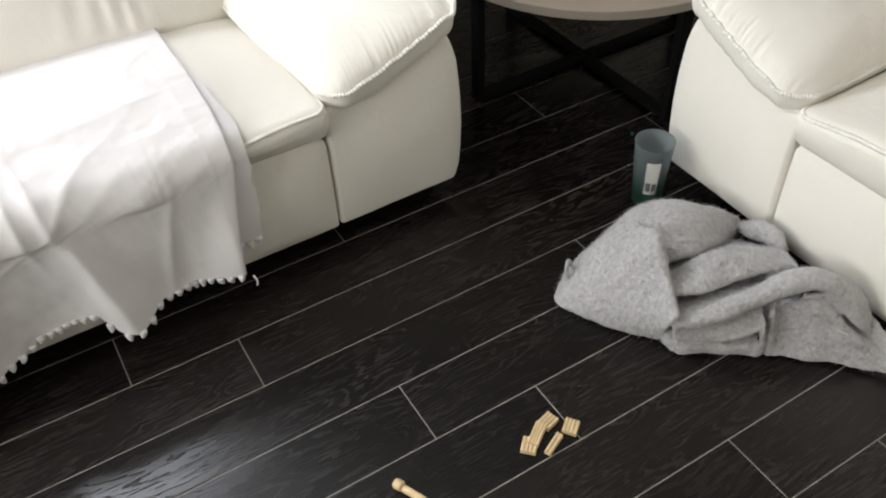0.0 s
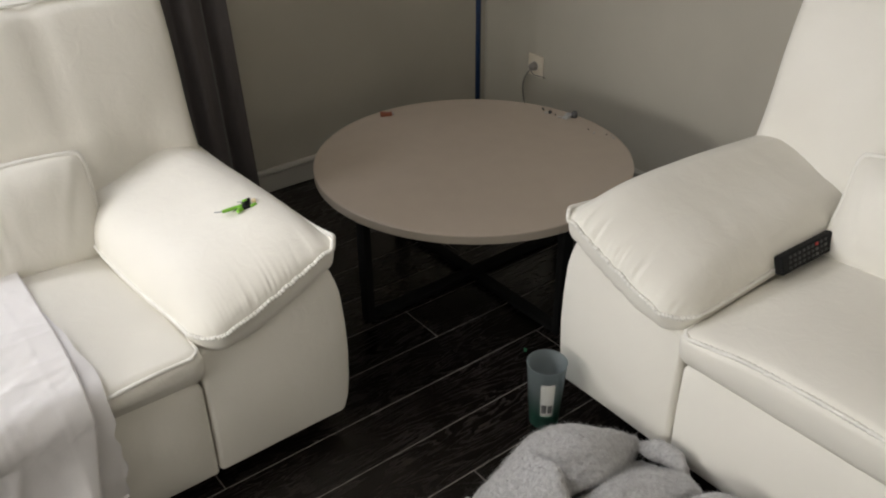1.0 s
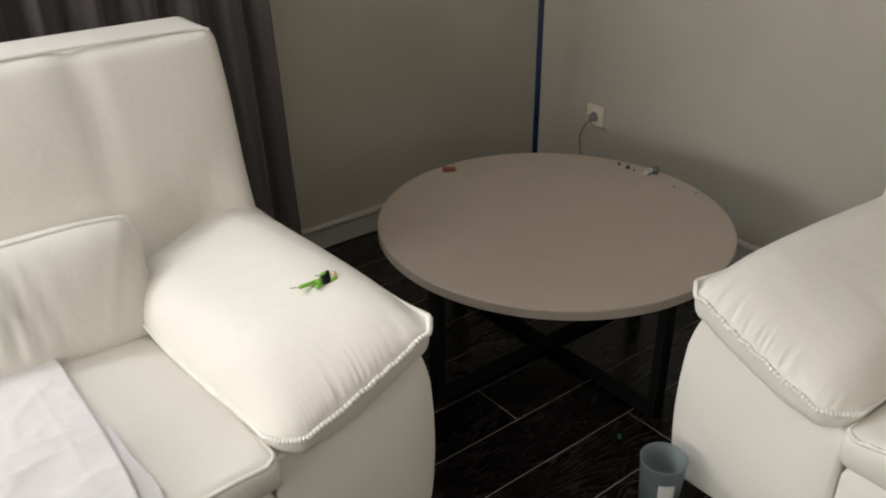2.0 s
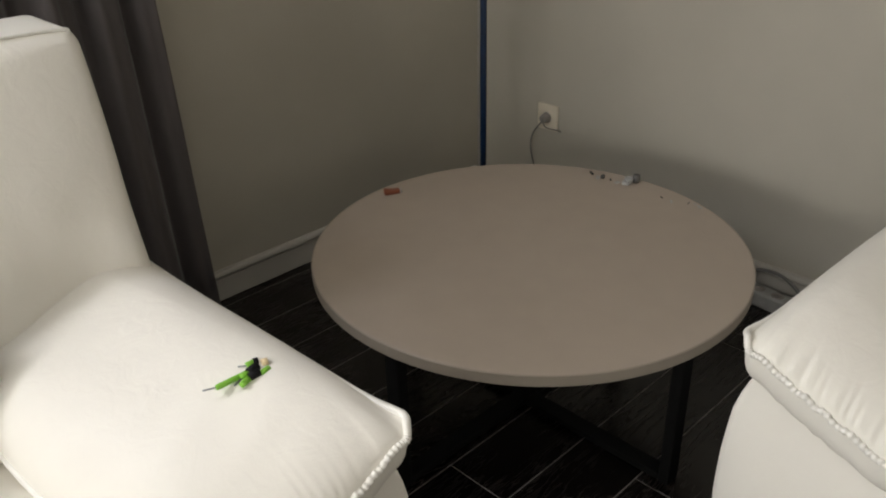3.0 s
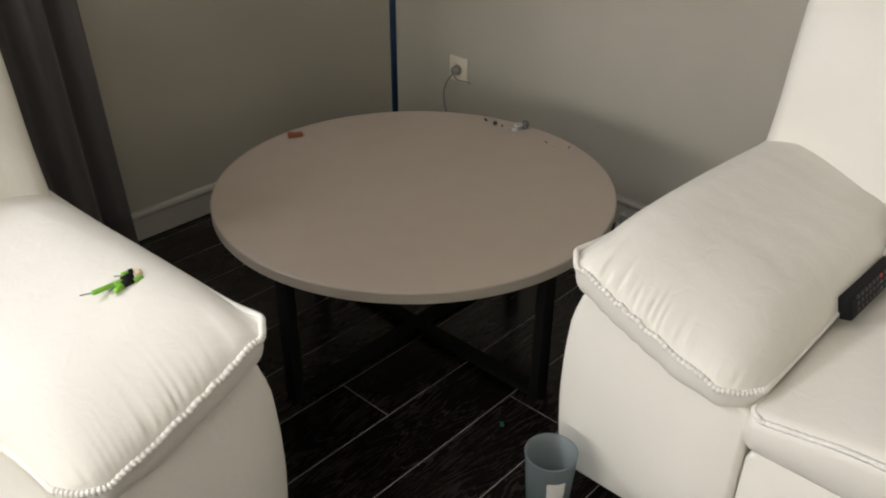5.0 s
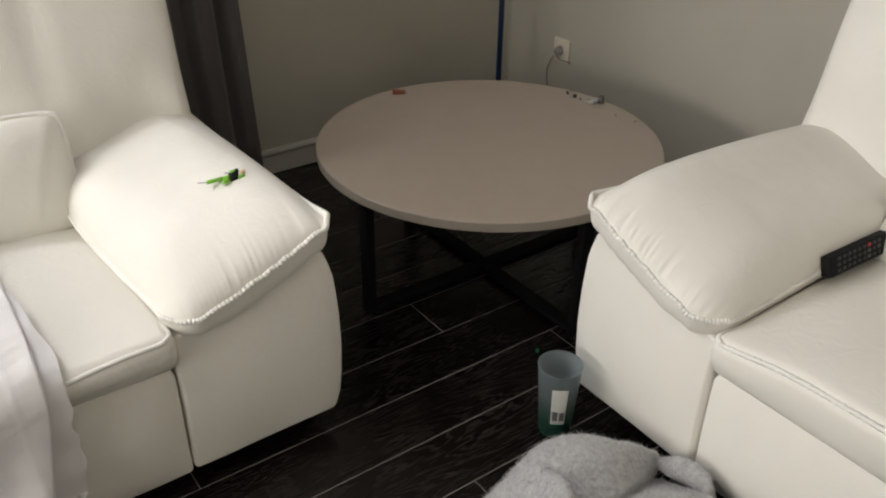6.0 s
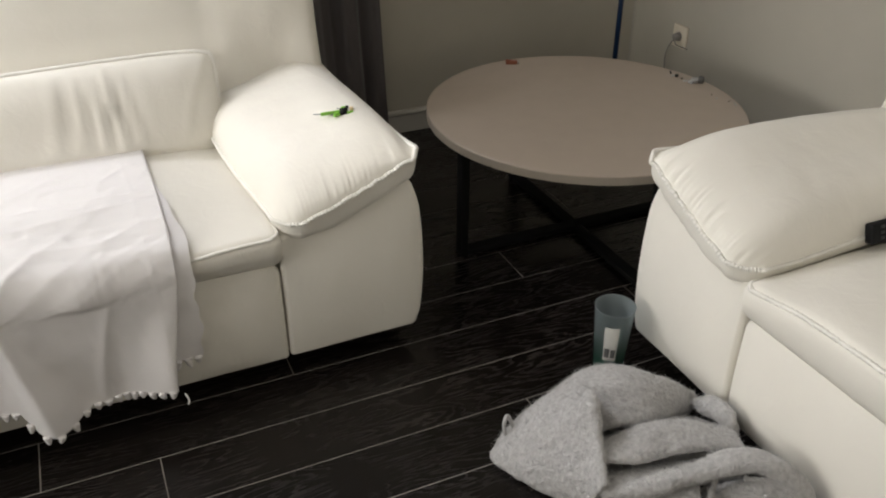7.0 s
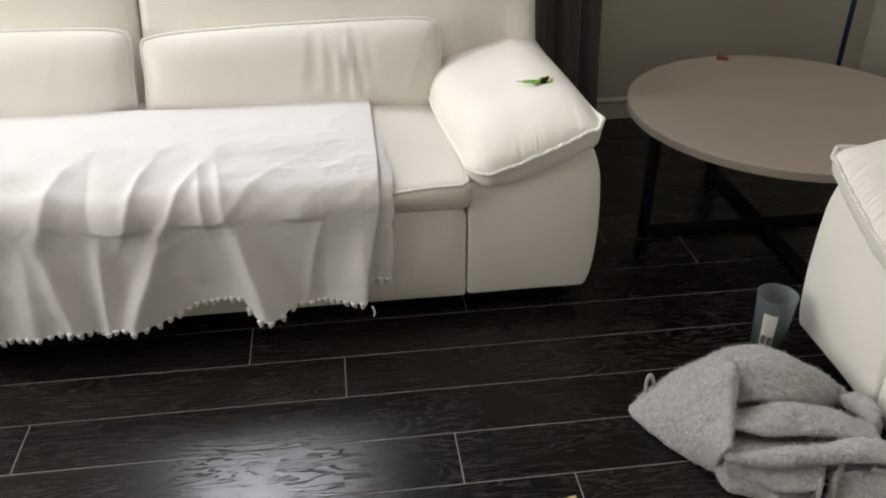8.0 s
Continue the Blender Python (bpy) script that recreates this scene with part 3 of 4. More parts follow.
for k in range(4):
    g = radians(90 * k)
    spin = Matrix.Rotation(g, 4, 'Z')
    part("leg", moved(roundbox((0.395, -0.02, 0.0), (0.42, 0.02, ZT - TH), 0.003, (1, 1, 1), 2), spin), BLACK_METAL, table)
    part("floor_bar", moved(roundbox((0.02 if k % 2 else 0.0, -0.02, 0.002), (0.395, 0.02, 0.02 if k % 2 else 0.021), 0.003, (1, 1, 1), 2), spin), BLACK_METAL, table)
    part("top_bar", moved(roundbox((0.02 if k % 2 else 0.0, -0.02, ZT - TH - 0.02), (0.395, 0.02, ZT - TH - 0.001), 0.003, (1, 1, 1), 2), spin), BLACK_METAL, table)

# ---- curtain ----
def curtain_geo(x0, x1, z0, z1, folds):
    nu, nv = 160, 14

    def f(u, v):
        x = lerp(x0, x1, u)
        swing = math.sin(2 * math.pi * folds * u + 1.3 * math.sin(5.1 * u + 0.4)) + 0.35 * math.sin(2 * math.pi * folds * 2.3 * u + 1.0)
        depth = 0.03 * (0.75 + 0.25 * v)
        return Vector((x - 0.055 * u * min(1.0, 1.9 * v) + 0.006 * math.sin(9 * u) * (1 - v), 2.725 + depth * swing + 0.006 * fuzz((x, v, 0), 5), lerp(z0, z1, v)))
    return grid(nu, nv, f)


curtain = tagged(part("curtain", curtain_geo(0.2, 1.168, 0.02, 2.46, 8), CURTAIN), "dark grey pleated floor-length curtain beside the window", "curtain")
sol = curtain.modifiers.new("thickness", 'SOLIDIFY')
sol.thickness = 0.003
rod = tagged(part("curtain_rod", tube([(-2.1, 2.725, 2.49), (1.3, 2.725, 2.49)], 0.014, 12), STEEL), "slim grey metal curtain rod above the window", "curtain rod")
for x in (-2.0, 1.25):
    part("bracket", tube([(x, 2.725, 2.49), (x, 2.79, 2.49)], 0.01, 8), STEEL, rod)

# ---- white throw over the sofa ----
HEM_X = (-1.3, -0.79, -0.63, -0.56, -0.48, -0.40, -0.31, -0.165, -0.138, -0.085, -0.045, 0.07, 0.2)
HEM_Z = (0.05, 0.07, 0.10, 0.086, 0.10, 0.086, 0.13, 0.148, 0.102, 0.096, 0.115, 0.12, 0.125)
EDGE_Y, TOP_Z = 1.424, 0.440


def throw_point(x, s, drop, layer=0.0):
    """s runs from the back of the seat (0) over the front edge (0.5) to the hem (1)."""
    flat = 0.016 * math.exp(-((s - 0.36) / 0.12) ** 2) * (0.5 + fuzz((x * 1.3, s * 3, 2), 3.0))
    if s < 0.46:
        y = lerp(1.905 + 0.012 * math.sin(5 * x), EDGE_Y + 0.05, s / 0.46)
        crown = 0.476 - 0.052 * max(0.0, 1 - (y - 1.429) / 0.32) ** 2
        return Vector((x, y, crown + 0.005 + flat + layer))
    if s < 0.54:
        g = (s - 0.46) / 0.08 * math.pi / 2
        return Vector((x, EDGE_Y + 0.05 - (0.06 + layer) * math.sin(g), TOP_Z - 0.058 + (0.06 + layer) * math.cos(g) + flat * math.cos(g)))
    h = (s - 0.54) / 0.46
    return Vector((x, EDGE_Y - 0.01 - layer, lerp(TOP_Z - 0.058, drop, h)))


PLEATS = (  # where each fold meets the hem, its drift up to the seat, width, depth, start
    (-0.112, -0.075, 0.036, 0.066, 0.0), (-0.444, 0.105, 0.032, 0.052, 0.0), (-0.512, 0.004, 0.030, 0.046, 0.0), (-0.615, -0.052, 0.034, 0.046, 0.0), (-0.700, 0.010, 0.040, 0.040, 0.1),
    (-0.86, 0.02, 0.05, 0.05, 0.0), (-1.02, 0.02, 0.05, 0.05, 0.0), (0.15, 0.0, 0.05, 0.045, 0.25), (-0.27, 0.02, 0.07, -0.014, 0.0), (0.03, 0.02, 0.04, -0.008, 0.3), (-0.02, 0.07, 0.016, 0.008, -0.2))


def pleat(x, h):
    """How far the hanging cloth stands out from the sofa; h is 0 at the seat's edge, 1 at the hem."""
    w = 0.0
    for c, drift, width, size, start in PLEATS:
        d = (x - c - drift * (1 - h) ** 1.3) / (width * (0.60 + 0.55 * h))
        w += size * math.exp(-abs(d) ** 1.65) * step(start - 0.08, 0.95, h) ** 0.8
    return w


def throw_main(u, v):
    right = lerp(0.197, 0.157, step(0.4, 1.0, v))
    x = lerp(-1.3, right, u)
    drop = float(np.interp(x, HEM_X, HEM_Z))
    p = throw_point(x, v, drop, 0.006)
    h = max(0.0, (v - 0.54) / 0.46)
    # folds that start on the seat and run over its edge
    crest = sum(a * math.exp(-abs((x - c - k * (v - 0.5)) / w) ** 1.4) for c, k, w, a in
                ((-0.25, 0.1, 0.012, 0.012), (-0.20, 0.15, 0.012, 0.010), (-0.15, -1.2, 0.014, 0.006), (-0.31, -0.55, 0.018, 0.018), (-0.42, -0.3, 0.016, 0.018), (-0.62, -0.3, 0.03, 0.022), (-0.52, 0.1, 0.018, -0.010), (-0.80, 0.2, 0.03, 0.018), (-0.06, -1.9, 0.014, 0.003), (0.03, -2.4, 0.008, 0.003), (0.08, -2.6, 0.008, 0.003)))
    band = 0.75 * math.exp(-((v - 0.5) / 0.13) ** 2)
    p.z += crest * band * (1 - step(0.5, 0.62, v))
    p.y -= crest * band * step(0.46, 0.56, v)
    p.y -= pleat(x, h) + 0.006 * h * fuzz((x * 2, h * 1.5, 5), 4)
    p.x += 0.012 * h * math.sin(21 * x + 2)
    # slack cloth that bags over the seat's edge between two folds
    for c, wide, out in ((-0.46, 0.05, 0.024), (-0.25, 0.06, 0.012), (0.0, 0.05, 0.010)):
        bag = out * math.exp(-((x - c) / wide) ** 2) * step(0.40, 0.51, v) * (1 - step(0.545, 0.585, v))
        p.y -= bag
        p.z -= 0.5 * bag
    ridge = max(0.0, 1 - 7 * abs(fuzz((x * 1.1 + 0.6 * v, v * 1.5 + 0.3 * x, 4), 4.5))) ** 1.5 + 0.7 * max(0.0, 1 - 8 * abs(fuzz((x * 1.3 - 0.5 * v, v * 1.6, 11), 7))) ** 1.5
    pressed = sum(a * math.exp(-((v - c - k * x) / 0.006) ** 2) for c, k, a in ((0.27, 0.05, 0.0022), (0.33, -0.10, 0.0026), (0.385, 0.06, 0.0020), (0.43, -0.04, 0.0024))) * step(-0.35, 0.1, x)
    pressed += sum(a * math.exp(-((x - c - k * v) / 0.004) ** 2) for c, k, a in ((0.135, 0.02, 0.0010), (0.055, -0.05, 0.0007), (-0.03, 0.04, 0.0007)))
    crumple = 0.0016 * ridge + 0.0022 * fuzz((x * 1.0, v * 2.2, 3), 7) + 0.0014 * fuzz((x + 0.3 * v, v * 1.5, 6), 21) + 0.0010 * abs(fuzz((x + 0.5 * v, v, 1), 40)) + pressed
    if v > 0.5:
        crumple = lerp(crumple, 0.0004 * ridge + 0.0034 * fuzz((x * 2.0 + 0.12 * v, v * 0.5, 2), 8) + 0.0010 * fuzz((x * 2.2 - 0.3 * v, v * 0.6, 9), 17) + 0.5 * pressed, step(0.5, 0.62, v))
    if v < 0.5:
        p.z += crumple * step(0.02, 0.15, v) + 0.003
    else:
        p.y -= crumple + 0.002
    return p


throw = tagged(part("throw_blanket", grid(300, 150, throw_main), THROW), "white woven cotton throw with fringed hem draped over sofa", "throw blanket")
sol = throw.modifiers.new("thickness", 'SOLIDIFY')
sol.thickness = 0.0025


def throw_under(u, v):
    s = lerp(0.16, 1.0, v)
    x = lerp(0.08, 0.192 + 0.034 * step(0.12, 0.45, s) - 0.006 * step(0.6, 1, s), u)
    p = throw_point(x, s, 0.165)
    p.y += 0.002 * math.sin(20 * v)
    p.x += u * (0.004 * math.sin(17 * v + 1) + 0.003 * math.sin(41 * v)) * step(0.05, 0.2, v)
    return p


part("under_layer", grid(10, 60, throw_under), THROW, throw)


def tassels(count, at, length):
    rng = random.Random(7)
    geos = []
    for i in range(count):
        p = at((i + 0.5) / count)
        n = length * rng.uniform(0.75, 1.3)
        a, b = rng.uniform(-0.006, 0.006), rng.uniform(-0.006, 0.004)
        pts = [p + Vector((0, 0, 0.004)), p + Vector((a * 0.3, b * 0.4, -n * 0.5)), p + Vector((a, b, -n))]
        geos.append(tube(smooth_line(pts, 3), lambda t: 0.0098 - 0.0066 * t ** 1.4, 8))
    return join(*geos)


tagged(part("fringe", tassels(64, lambda t: throw_main(t, 1.0), 0.013), THROW, throw), kind="stuff")
tagged(part("fringe", tassels(6, lambda t: throw_under(t, 1.0), 0.020), THROW, throw), kind="stuff")
part("loose_thread", tube(smooth_line([(0.158, 1.352, 0.122), (0.162, 1.348, 0.112), (0.163, 1.347, 0.102), (0.160, 1.346, 0.094)], 4), 0.0022, 6), THROW, throw)

# ---- grey wool blanket on the floor ----


def band(points, n=10, seg=18):
    """A rolled fold of cloth along a line of (x, y, z, half width, half height)."""
    line = smooth_line([p[:3] for p in points], n)
    sizes = smooth_line([(p[3], p[4], 0) for p in points], n)
    verts, faces, m = [], [], len(line)
    for i, (p, w) in enumerate(zip(line, sizes)):
        d = line[min(m - 1, i + 1)] - line[max(0, i - 1)]
        side = Vector((-d.y, d.x, 0)).normalized()
        up = d.normalized().cross(side) * -1
        if up.z < 0:
            up = -up
        taper = max(0.25, min(1.0, 4.0 * min(i, m - 1 - i) / m)) ** 0.5
        for k in range(seg):
            g = 2 * math.pi * k / seg
            verts.append(p + side * w.x * taper * math.cos(g) + up * w.y * taper * math.sin(g))
    for i in range(m - 1):
        for k in range(seg):
            faces.append((i * seg + k, i * seg + (k + 1) % seg, (i + 1) * seg + (k + 1) % seg, (i + 1) * seg + k))
    faces += [tuple(range(seg)), tuple(range((m - 1) * seg, m * seg))]
    return verts, faces


def layer(rows, n=8, k=7, thick=0.011):
    """A layer of cloth of even thickness through rows of points."""
    rows = [smooth_line(r, n) for r in rows]
    cols = [smooth_line([r[i] for r in rows], k) for i in range(len(rows[0]))]
    m, w = len(cols), len(cols[0])
    top, low = [], []
    for i in range(m):
        for j in range(w):
            du = cols[min(m - 1, i + 1)][j] - cols[max(0, i - 1)][j]
            dv = cols[i][min(w - 1, j + 1)] - cols[i][max(0, j - 1)]
            q = du.cross(dv).normalized() * (thick / 2)
            top.append(cols[i][j] + q)
            low.append(cols[i][j] - q)
    c = m * w
    faces = [(i * w + j, (i + 1) * w + j, (i + 1) * w + j + 1, i * w + j + 1) for i in range(m - 1) for j in range(w - 1)]
    faces += [tuple(c + v for v in reversed(f)) for f in faces]
    rim = [i * w for i in range(m)] + [(m - 1) * w + j for j in range(1, w)] + [i * w + w - 1 for i in range(m - 2, -1, -1)] + [j for j in range(w - 2, 0, -1)]
    for a, b in zip(rim, rim[1:] + rim[:1]):
        faces.append((a, b, c + b, c + a))
    return top + low, faces


def wool_blanket():
    layers = [
        # the corner turned over: from the floor up to its ridge and back under it
        layer([[(0.830, 1.048, 0.004), (0.775, 1.000, 0.004), (0.790, 0.925, 0.004), (0.846, 0.838, 0.004), (0.880, 0.782, 0.008)],
               [(0.822, 1.046, 0.012), (0.762, 0.992, 0.014), (0.784, 0.914, 0.018), (0.840, 0.826, 0.020), (0.876, 0.770, 0.036)],
               [(0.862, 1.046, 0.048), (0.818, 0.998, 0.060), (0.826, 0.919, 0.078), (0.852, 0.830, 0.082), (0.871, 0.754, 0.076)],
               [(0.910, 1.034, 0.096), (0.880, 0.985, 0.118), (0.872, 0.906, 0.134), (0.874, 0.832, 0.118), (0.870, 0.742, 0.102)],
               [(0.955, 1.000, 0.146), (0.944, 0.940, 0.176), (0.926, 0.890, 0.212), (0.908, 0.832, 0.178), (0.878, 0.736, 0.120)],
               [(0.960, 0.985, 0.132), (0.952, 0.925, 0.160), (0.940, 0.878, 0.188), (0.920, 0.832, 0.154), (0.886, 0.748, 0.106)],
               [(0.950, 0.980, 0.080), (0.940, 0.930, 0.095), (0.925, 0.885, 0.100), (0.905, 0.838, 0.084), (0.890, 0.770, 0.060)]]),
        # the hindmost layer, its lip hollow below
        layer([[(0.902, 1.062, 0.004), (0.990, 1.078, 0.004), (1.090, 1.052, 0.004), (1.190, 0.985, 0.004), (1.258, 0.938, 0.006)],
               [(0.905, 1.052, 0.050), (0.985, 1.056, 0.090), (1.080, 1.032, 0.112), (1.188, 0.966, 0.100), (1.256, 0.930, 0.058)],
               [(0.914, 1.020, 0.108), (0.985, 1.020, 0.142), (1.074, 1.002, 0.152), (1.182, 0.944, 0.128), (1.250, 0.920, 0.078)],
               [(0.938, 0.955, 0.138), (0.990, 0.945, 0.160), (1.070, 0.930, 0.160), (1.170, 0.914, 0.118), (1.242, 0.910, 0.072)],
               [(0.950, 0.890, 0.118), (0.995, 0.866, 0.142), (1.060, 0.858, 0.136), (1.150, 0.880, 0.100), (1.232, 0.904, 0.060)],
               [(0.946, 0.880, 0.106), (0.990, 0.868, 0.128), (1.060, 0.862, 0.116), (1.150, 0.884, 0.078), (1.230, 0.905, 0.046)],
               [(0.948, 0.890, 0.100), (0.985, 0.900, 0.100), (1.060, 0.900, 0.088), (1.150, 0.910, 0.058), (1.228, 0.915, 0.030)]]),
        # the middle layer: a valley, a crest and a front lip with a hollow under it
        layer([[(0.955, 0.930, 0.060), (1.050, 0.915, 0.064), (1.140, 0.905, 0.062), (1.232, 0.885, 0.048)],
               [(0.948, 0.872, 0.076), (1.045, 0.858, 0.100), (1.140, 0.852, 0.092), (1.226, 0.832, 0.070)],
               [(0.936, 0.842, 0.116), (1.034, 0.822, 0.142), (1.134, 0.806, 0.134), (1.220, 0.780, 0.102)],
               [(0.922, 0.822, 0.134), (1.022, 0.796, 0.154), (1.126, 0.778, 0.148), (1.214, 0.752, 0.116)],
               [(0.902, 0.796, 0.136), (1.000, 0.760, 0.145), (1.100, 0.738, 0.146), (1.204, 0.712, 0.126)],
               [(0.894, 0.786, 0.134), (0.990, 0.748, 0.134), (1.092, 0.726, 0.138), (1.198, 0.698, 0.120)],
               [(0.906, 0.806, 0.124), (1.002, 0.772, 0.122), (1.104, 0.748, 0.124), (1.198, 0.716, 0.108)]], thick=0.009),
        # the floor of the pocket between the lip and the long roll
        layer([[(0.925, 0.850, 0.050), (1.020, 0.825, 0.056), (1.110, 0.800, 0.060)],
               [(0.902, 0.790, 0.086), (0.992, 0.752, 0.096), (1.085, 0.728, 0.104)],
               [(0.884, 0.748, 0.098), (0.970, 0.716, 0.112), (1.070, 0.694, 0.122)]]),
        # the outer slope of the roll towards the sofa
        layer([[(1.120, 0.668, 0.150), (1.160, 0.636, 0.162), (1.195, 0.588, 0.144), (1.225, 0.556, 0.092)],
               [(1.165, 0.690, 0.120), (1.205, 0.650, 0.126), (1.232, 0.605, 0.112), (1.248, 0.562, 0.070)],
               [(1.195, 0.712, 0.060), (1.235, 0.670, 0.060), (1.252, 0.612, 0.052), (1.255, 0.555, 0.030)]], thick=0.013),
        # the tail: a slack cone that spreads over the floor, hollow on its near side
        layer([[(1.074, 0.688, 0.062), (1.122, 0.676, 0.070), (1.162, 0.650, 0.076), (1.208, 0.606, 0.058), (1.248, 0.575, 0.088)],
               [(1.070, 0.660, 0.070), (1.128, 0.638, 0.104), (1.162, 0.594, 0.122), (1.204, 0.550, 0.060), (1.250, 0.520, 0.082)],
               [(1.052, 0.638, 0.034), (1.112, 0.592, 0.046), (1.168, 0.530, 0.066), (1.220, 0.482, 0.046), (1.252, 0.440, 0.060)],
               [(1.044, 0.620, 0.006), (1.110, 0.556, 0.006), (1.168, 0.496, 0.010), (1.220, 0.432, 0.010), (1.252, 0.350, 0.014)]]),
        # the low front: an upper flap over a lower one, a slit that widens between them
        layer([[(0.880, 0.744, 0.108), (0.950, 0.720, 0.088), (1.020, 0.686, 0.102), (1.066, 0.670, 0.106)],
               [(0.876, 0.744, 0.080), (0.940, 0.704, 0.072), (1.004, 0.668, 0.088), (1.050, 0.652, 0.098)],
               [(0.882, 0.740, 0.050), (0.940, 0.690, 0.052), (0.992, 0.652, 0.070), (1.030, 0.632, 0.086)],
               [(0.900, 0.738, 0.022), (0.948, 0.704, 0.034), (1.002, 0.668, 0.054), (1.042, 0.650, 0.070)]], thick=0.008),
        layer([[(0.890, 0.780, 0.030), (0.892, 0.760, 0.050), (0.955, 0.728, 0.030), (1.020, 0.690, 0.030), (1.056, 0.668, 0.034)],
               [(0.882, 0.772, 0.028), (0.884, 0.742, 0.034), (0.938, 0.690, 0.034), (0.992, 0.652, 0.030), (1.030, 0.630, 0.036)],
               [(0.884, 0.770, 0.006), (0.897, 0.716, 0.006), (0.950, 0.680, 0.006), (1.000, 0.646, 0.006), (1.034, 0.624, 0.006)]], thick=0.010),
    ]
    bands = [
        # the long roll that arches towards the sofa
        [(0.876, 0.742, 0.092, 0.018, 0.018), (0.918, 0.720, 0.100, 0.022, 0.021), (0.984, 0.696, 0.117, 0.024, 0.022), (1.060, 0.675, 0.141, 0.024, 0.021), (1.118, 0.656, 0.164, 0.026, 0.019), (1.164, 0.625, 0.170, 0.028, 0.017),
         (1.204, 0.580, 0.146, 0.032, 0.020), (1.234, 0.546, 0.094, 0.032, 0.024), (1.248, 0.530, 0.040, 0.026, 0.020)],
        # a second, tighter turn below it
        [(1.130, 0.628, 0.138, 0.010, 0.012), (1.172, 0.592, 0.134, 0.013, 0.014), (1.206, 0.545, 0.104, 0.014, 0.014), (1.232, 0.512, 0.060, 0.012, 0.012)],
        # the twisted end beside the sofa
        [(1.250, 0.925, 0.056, 0.022, 0.020), (1.242, 0.868, 0.092, 0.026, 0.022), (1.230, 0.806, 0.122, 0.024, 0.022), (1.222, 0.774, 0.118, 0.013, 0.013), (1.211, 0.756, 0.086, 0.008, 0.008)],
        [(1.236, 0.802, 0.124, 0.010, 0.010), (1.236, 0.776, 0.104, 0.008, 0.008), (1.228, 0.757, 0.076, 0.006, 0.006)],
        # the pinched corner at the mouth of the slit
        [(1.050, 0.658, 0.100, 0.009, 0.009), (1.032, 0.636, 0.086, 0.007, 0.008), (1.034, 0.628, 0.044, 0.006, 0.006), (1.036, 0.625, 0.008, 0.006, 0.006)],
        # the fold at the near side of the tail
        [(1.096, 0.666, 0.116, 0.011, 0.011), (1.068, 0.644, 0.088, 0.009, 0.009), (1.054, 0.626, 0.040, 0.008, 0.008), (1.050, 0.617, 0.008, 0.008, 0.008)],
        # slack creases
        [(0.980, 0.905, 0.150, 0.008, 0.007), (1.030, 0.885, 0.152, 0.009, 0.007), (1.110, 0.893, 0.122, 0.007, 0.006)],
        [(0.970, 0.868, 0.100, 0.006, 0.006), (1.040, 0.852, 0.112, 0.007, 0.006), (1.130, 0.846, 0.104, 0.006, 0.006)],
        [(1.120, 0.600, 0.106, 0.008, 0.007), (1.165, 0.540, 0.084, 0.009, 0.007), (1.200, 0.475, 0.058, 0.007, 0.006)],
        # the mass that carries the layers
        [(0.930, 0.880, 0.030, 0.05, 0.03), (1.050, 0.830, 0.034, 0.07, 0.032), (1.150, 0.780, 0.036, 0.07, 0.034), (1.205, 0.680, 0.034, 0.05, 0.03)],
        [(0.960, 0.990, 0.034, 0.05, 0.034), (1.060, 0.960, 0.040, 0.06, 0.04), (1.180, 0.910, 0.036, 0.05, 0.034)],
    ]
    geo = join(*layers, *(band(b) for b in bands))
    ob = new("shape", mesh_of("shape", geo[0], geo[1], WOOL))
    shell = ob.modifiers.new("shell", 'REMESH')
    shell.mode, shell.voxel_size = 'VOXEL', 0.0031
    even = ob.modifiers.new("even", 'SMOOTH')
    even.factor, even.iterations = 0.5, 2
    me = bpy.data.meshes.new_from_object(ob.evaluated_get(bpy.context.evaluated_depsgraph_get()))
    verts, faces = [v.co.copy() for v in me.vertices], [tuple(q.vertices) for q in me.polygons]
    normals = [v.normal.copy() for v in me.vertices]
    bpy.data.objects.remove(ob)
    out = []
    for p, n in zip(verts, normals):
        q = p.copy()
        q.x += 0.005 * fuzz((p.x, p.y, p.z + 1), 12)
        q.y += 0.005 * fuzz((p.x, p.y + 5, p.z), 12)
        q.z += 0.004 * fuzz((p.x, p.y + 9, p.z), 14) * step(0.01, 0.04, p.z)
        q += n * (0.0050 * fuzz(p, 10) + 0.0034 * fuzz(p, 24) + 0.0020 * fuzz(p, 65) + 0.0014 * fuzz(p, 150))
        q.x = min(q.x, 1.258 + 0.006 * p.z)
        q.z = max(q.z, -0.003)
        out.append(q)
    return out, faces


def wool_hairs(mesh, count):
    """Loose fibres that stand off the wool."""
    rng = random.Random(5)
    verts, faces = [], []
    polys = [q for q in mesh.polygons if q.center.z > 0.012]
    for _ in range(count):
        q = rng.choice(polys)
        c = q.center
        d = (q.normal + Vector((rng.uniform(-1, 1), rng.uniform(-1, 1), rng.uniform(-0.6, 1)))).normalized() * rng.uniform(0.004, 0.012)
        w = d.cross(Vector((rng.uniform(-1, 1), rng.uniform(-1, 1), 1))).normalized() * 0.00035
        k = len(verts)
        verts += [c - w, c + w, c + d * 0.6 + w * 0.6, c + d + Vector((0, 0, -0.001))]
        faces += [(k, k + 1, k + 2), (k, k + 2, k + 3)]
    return verts, faces


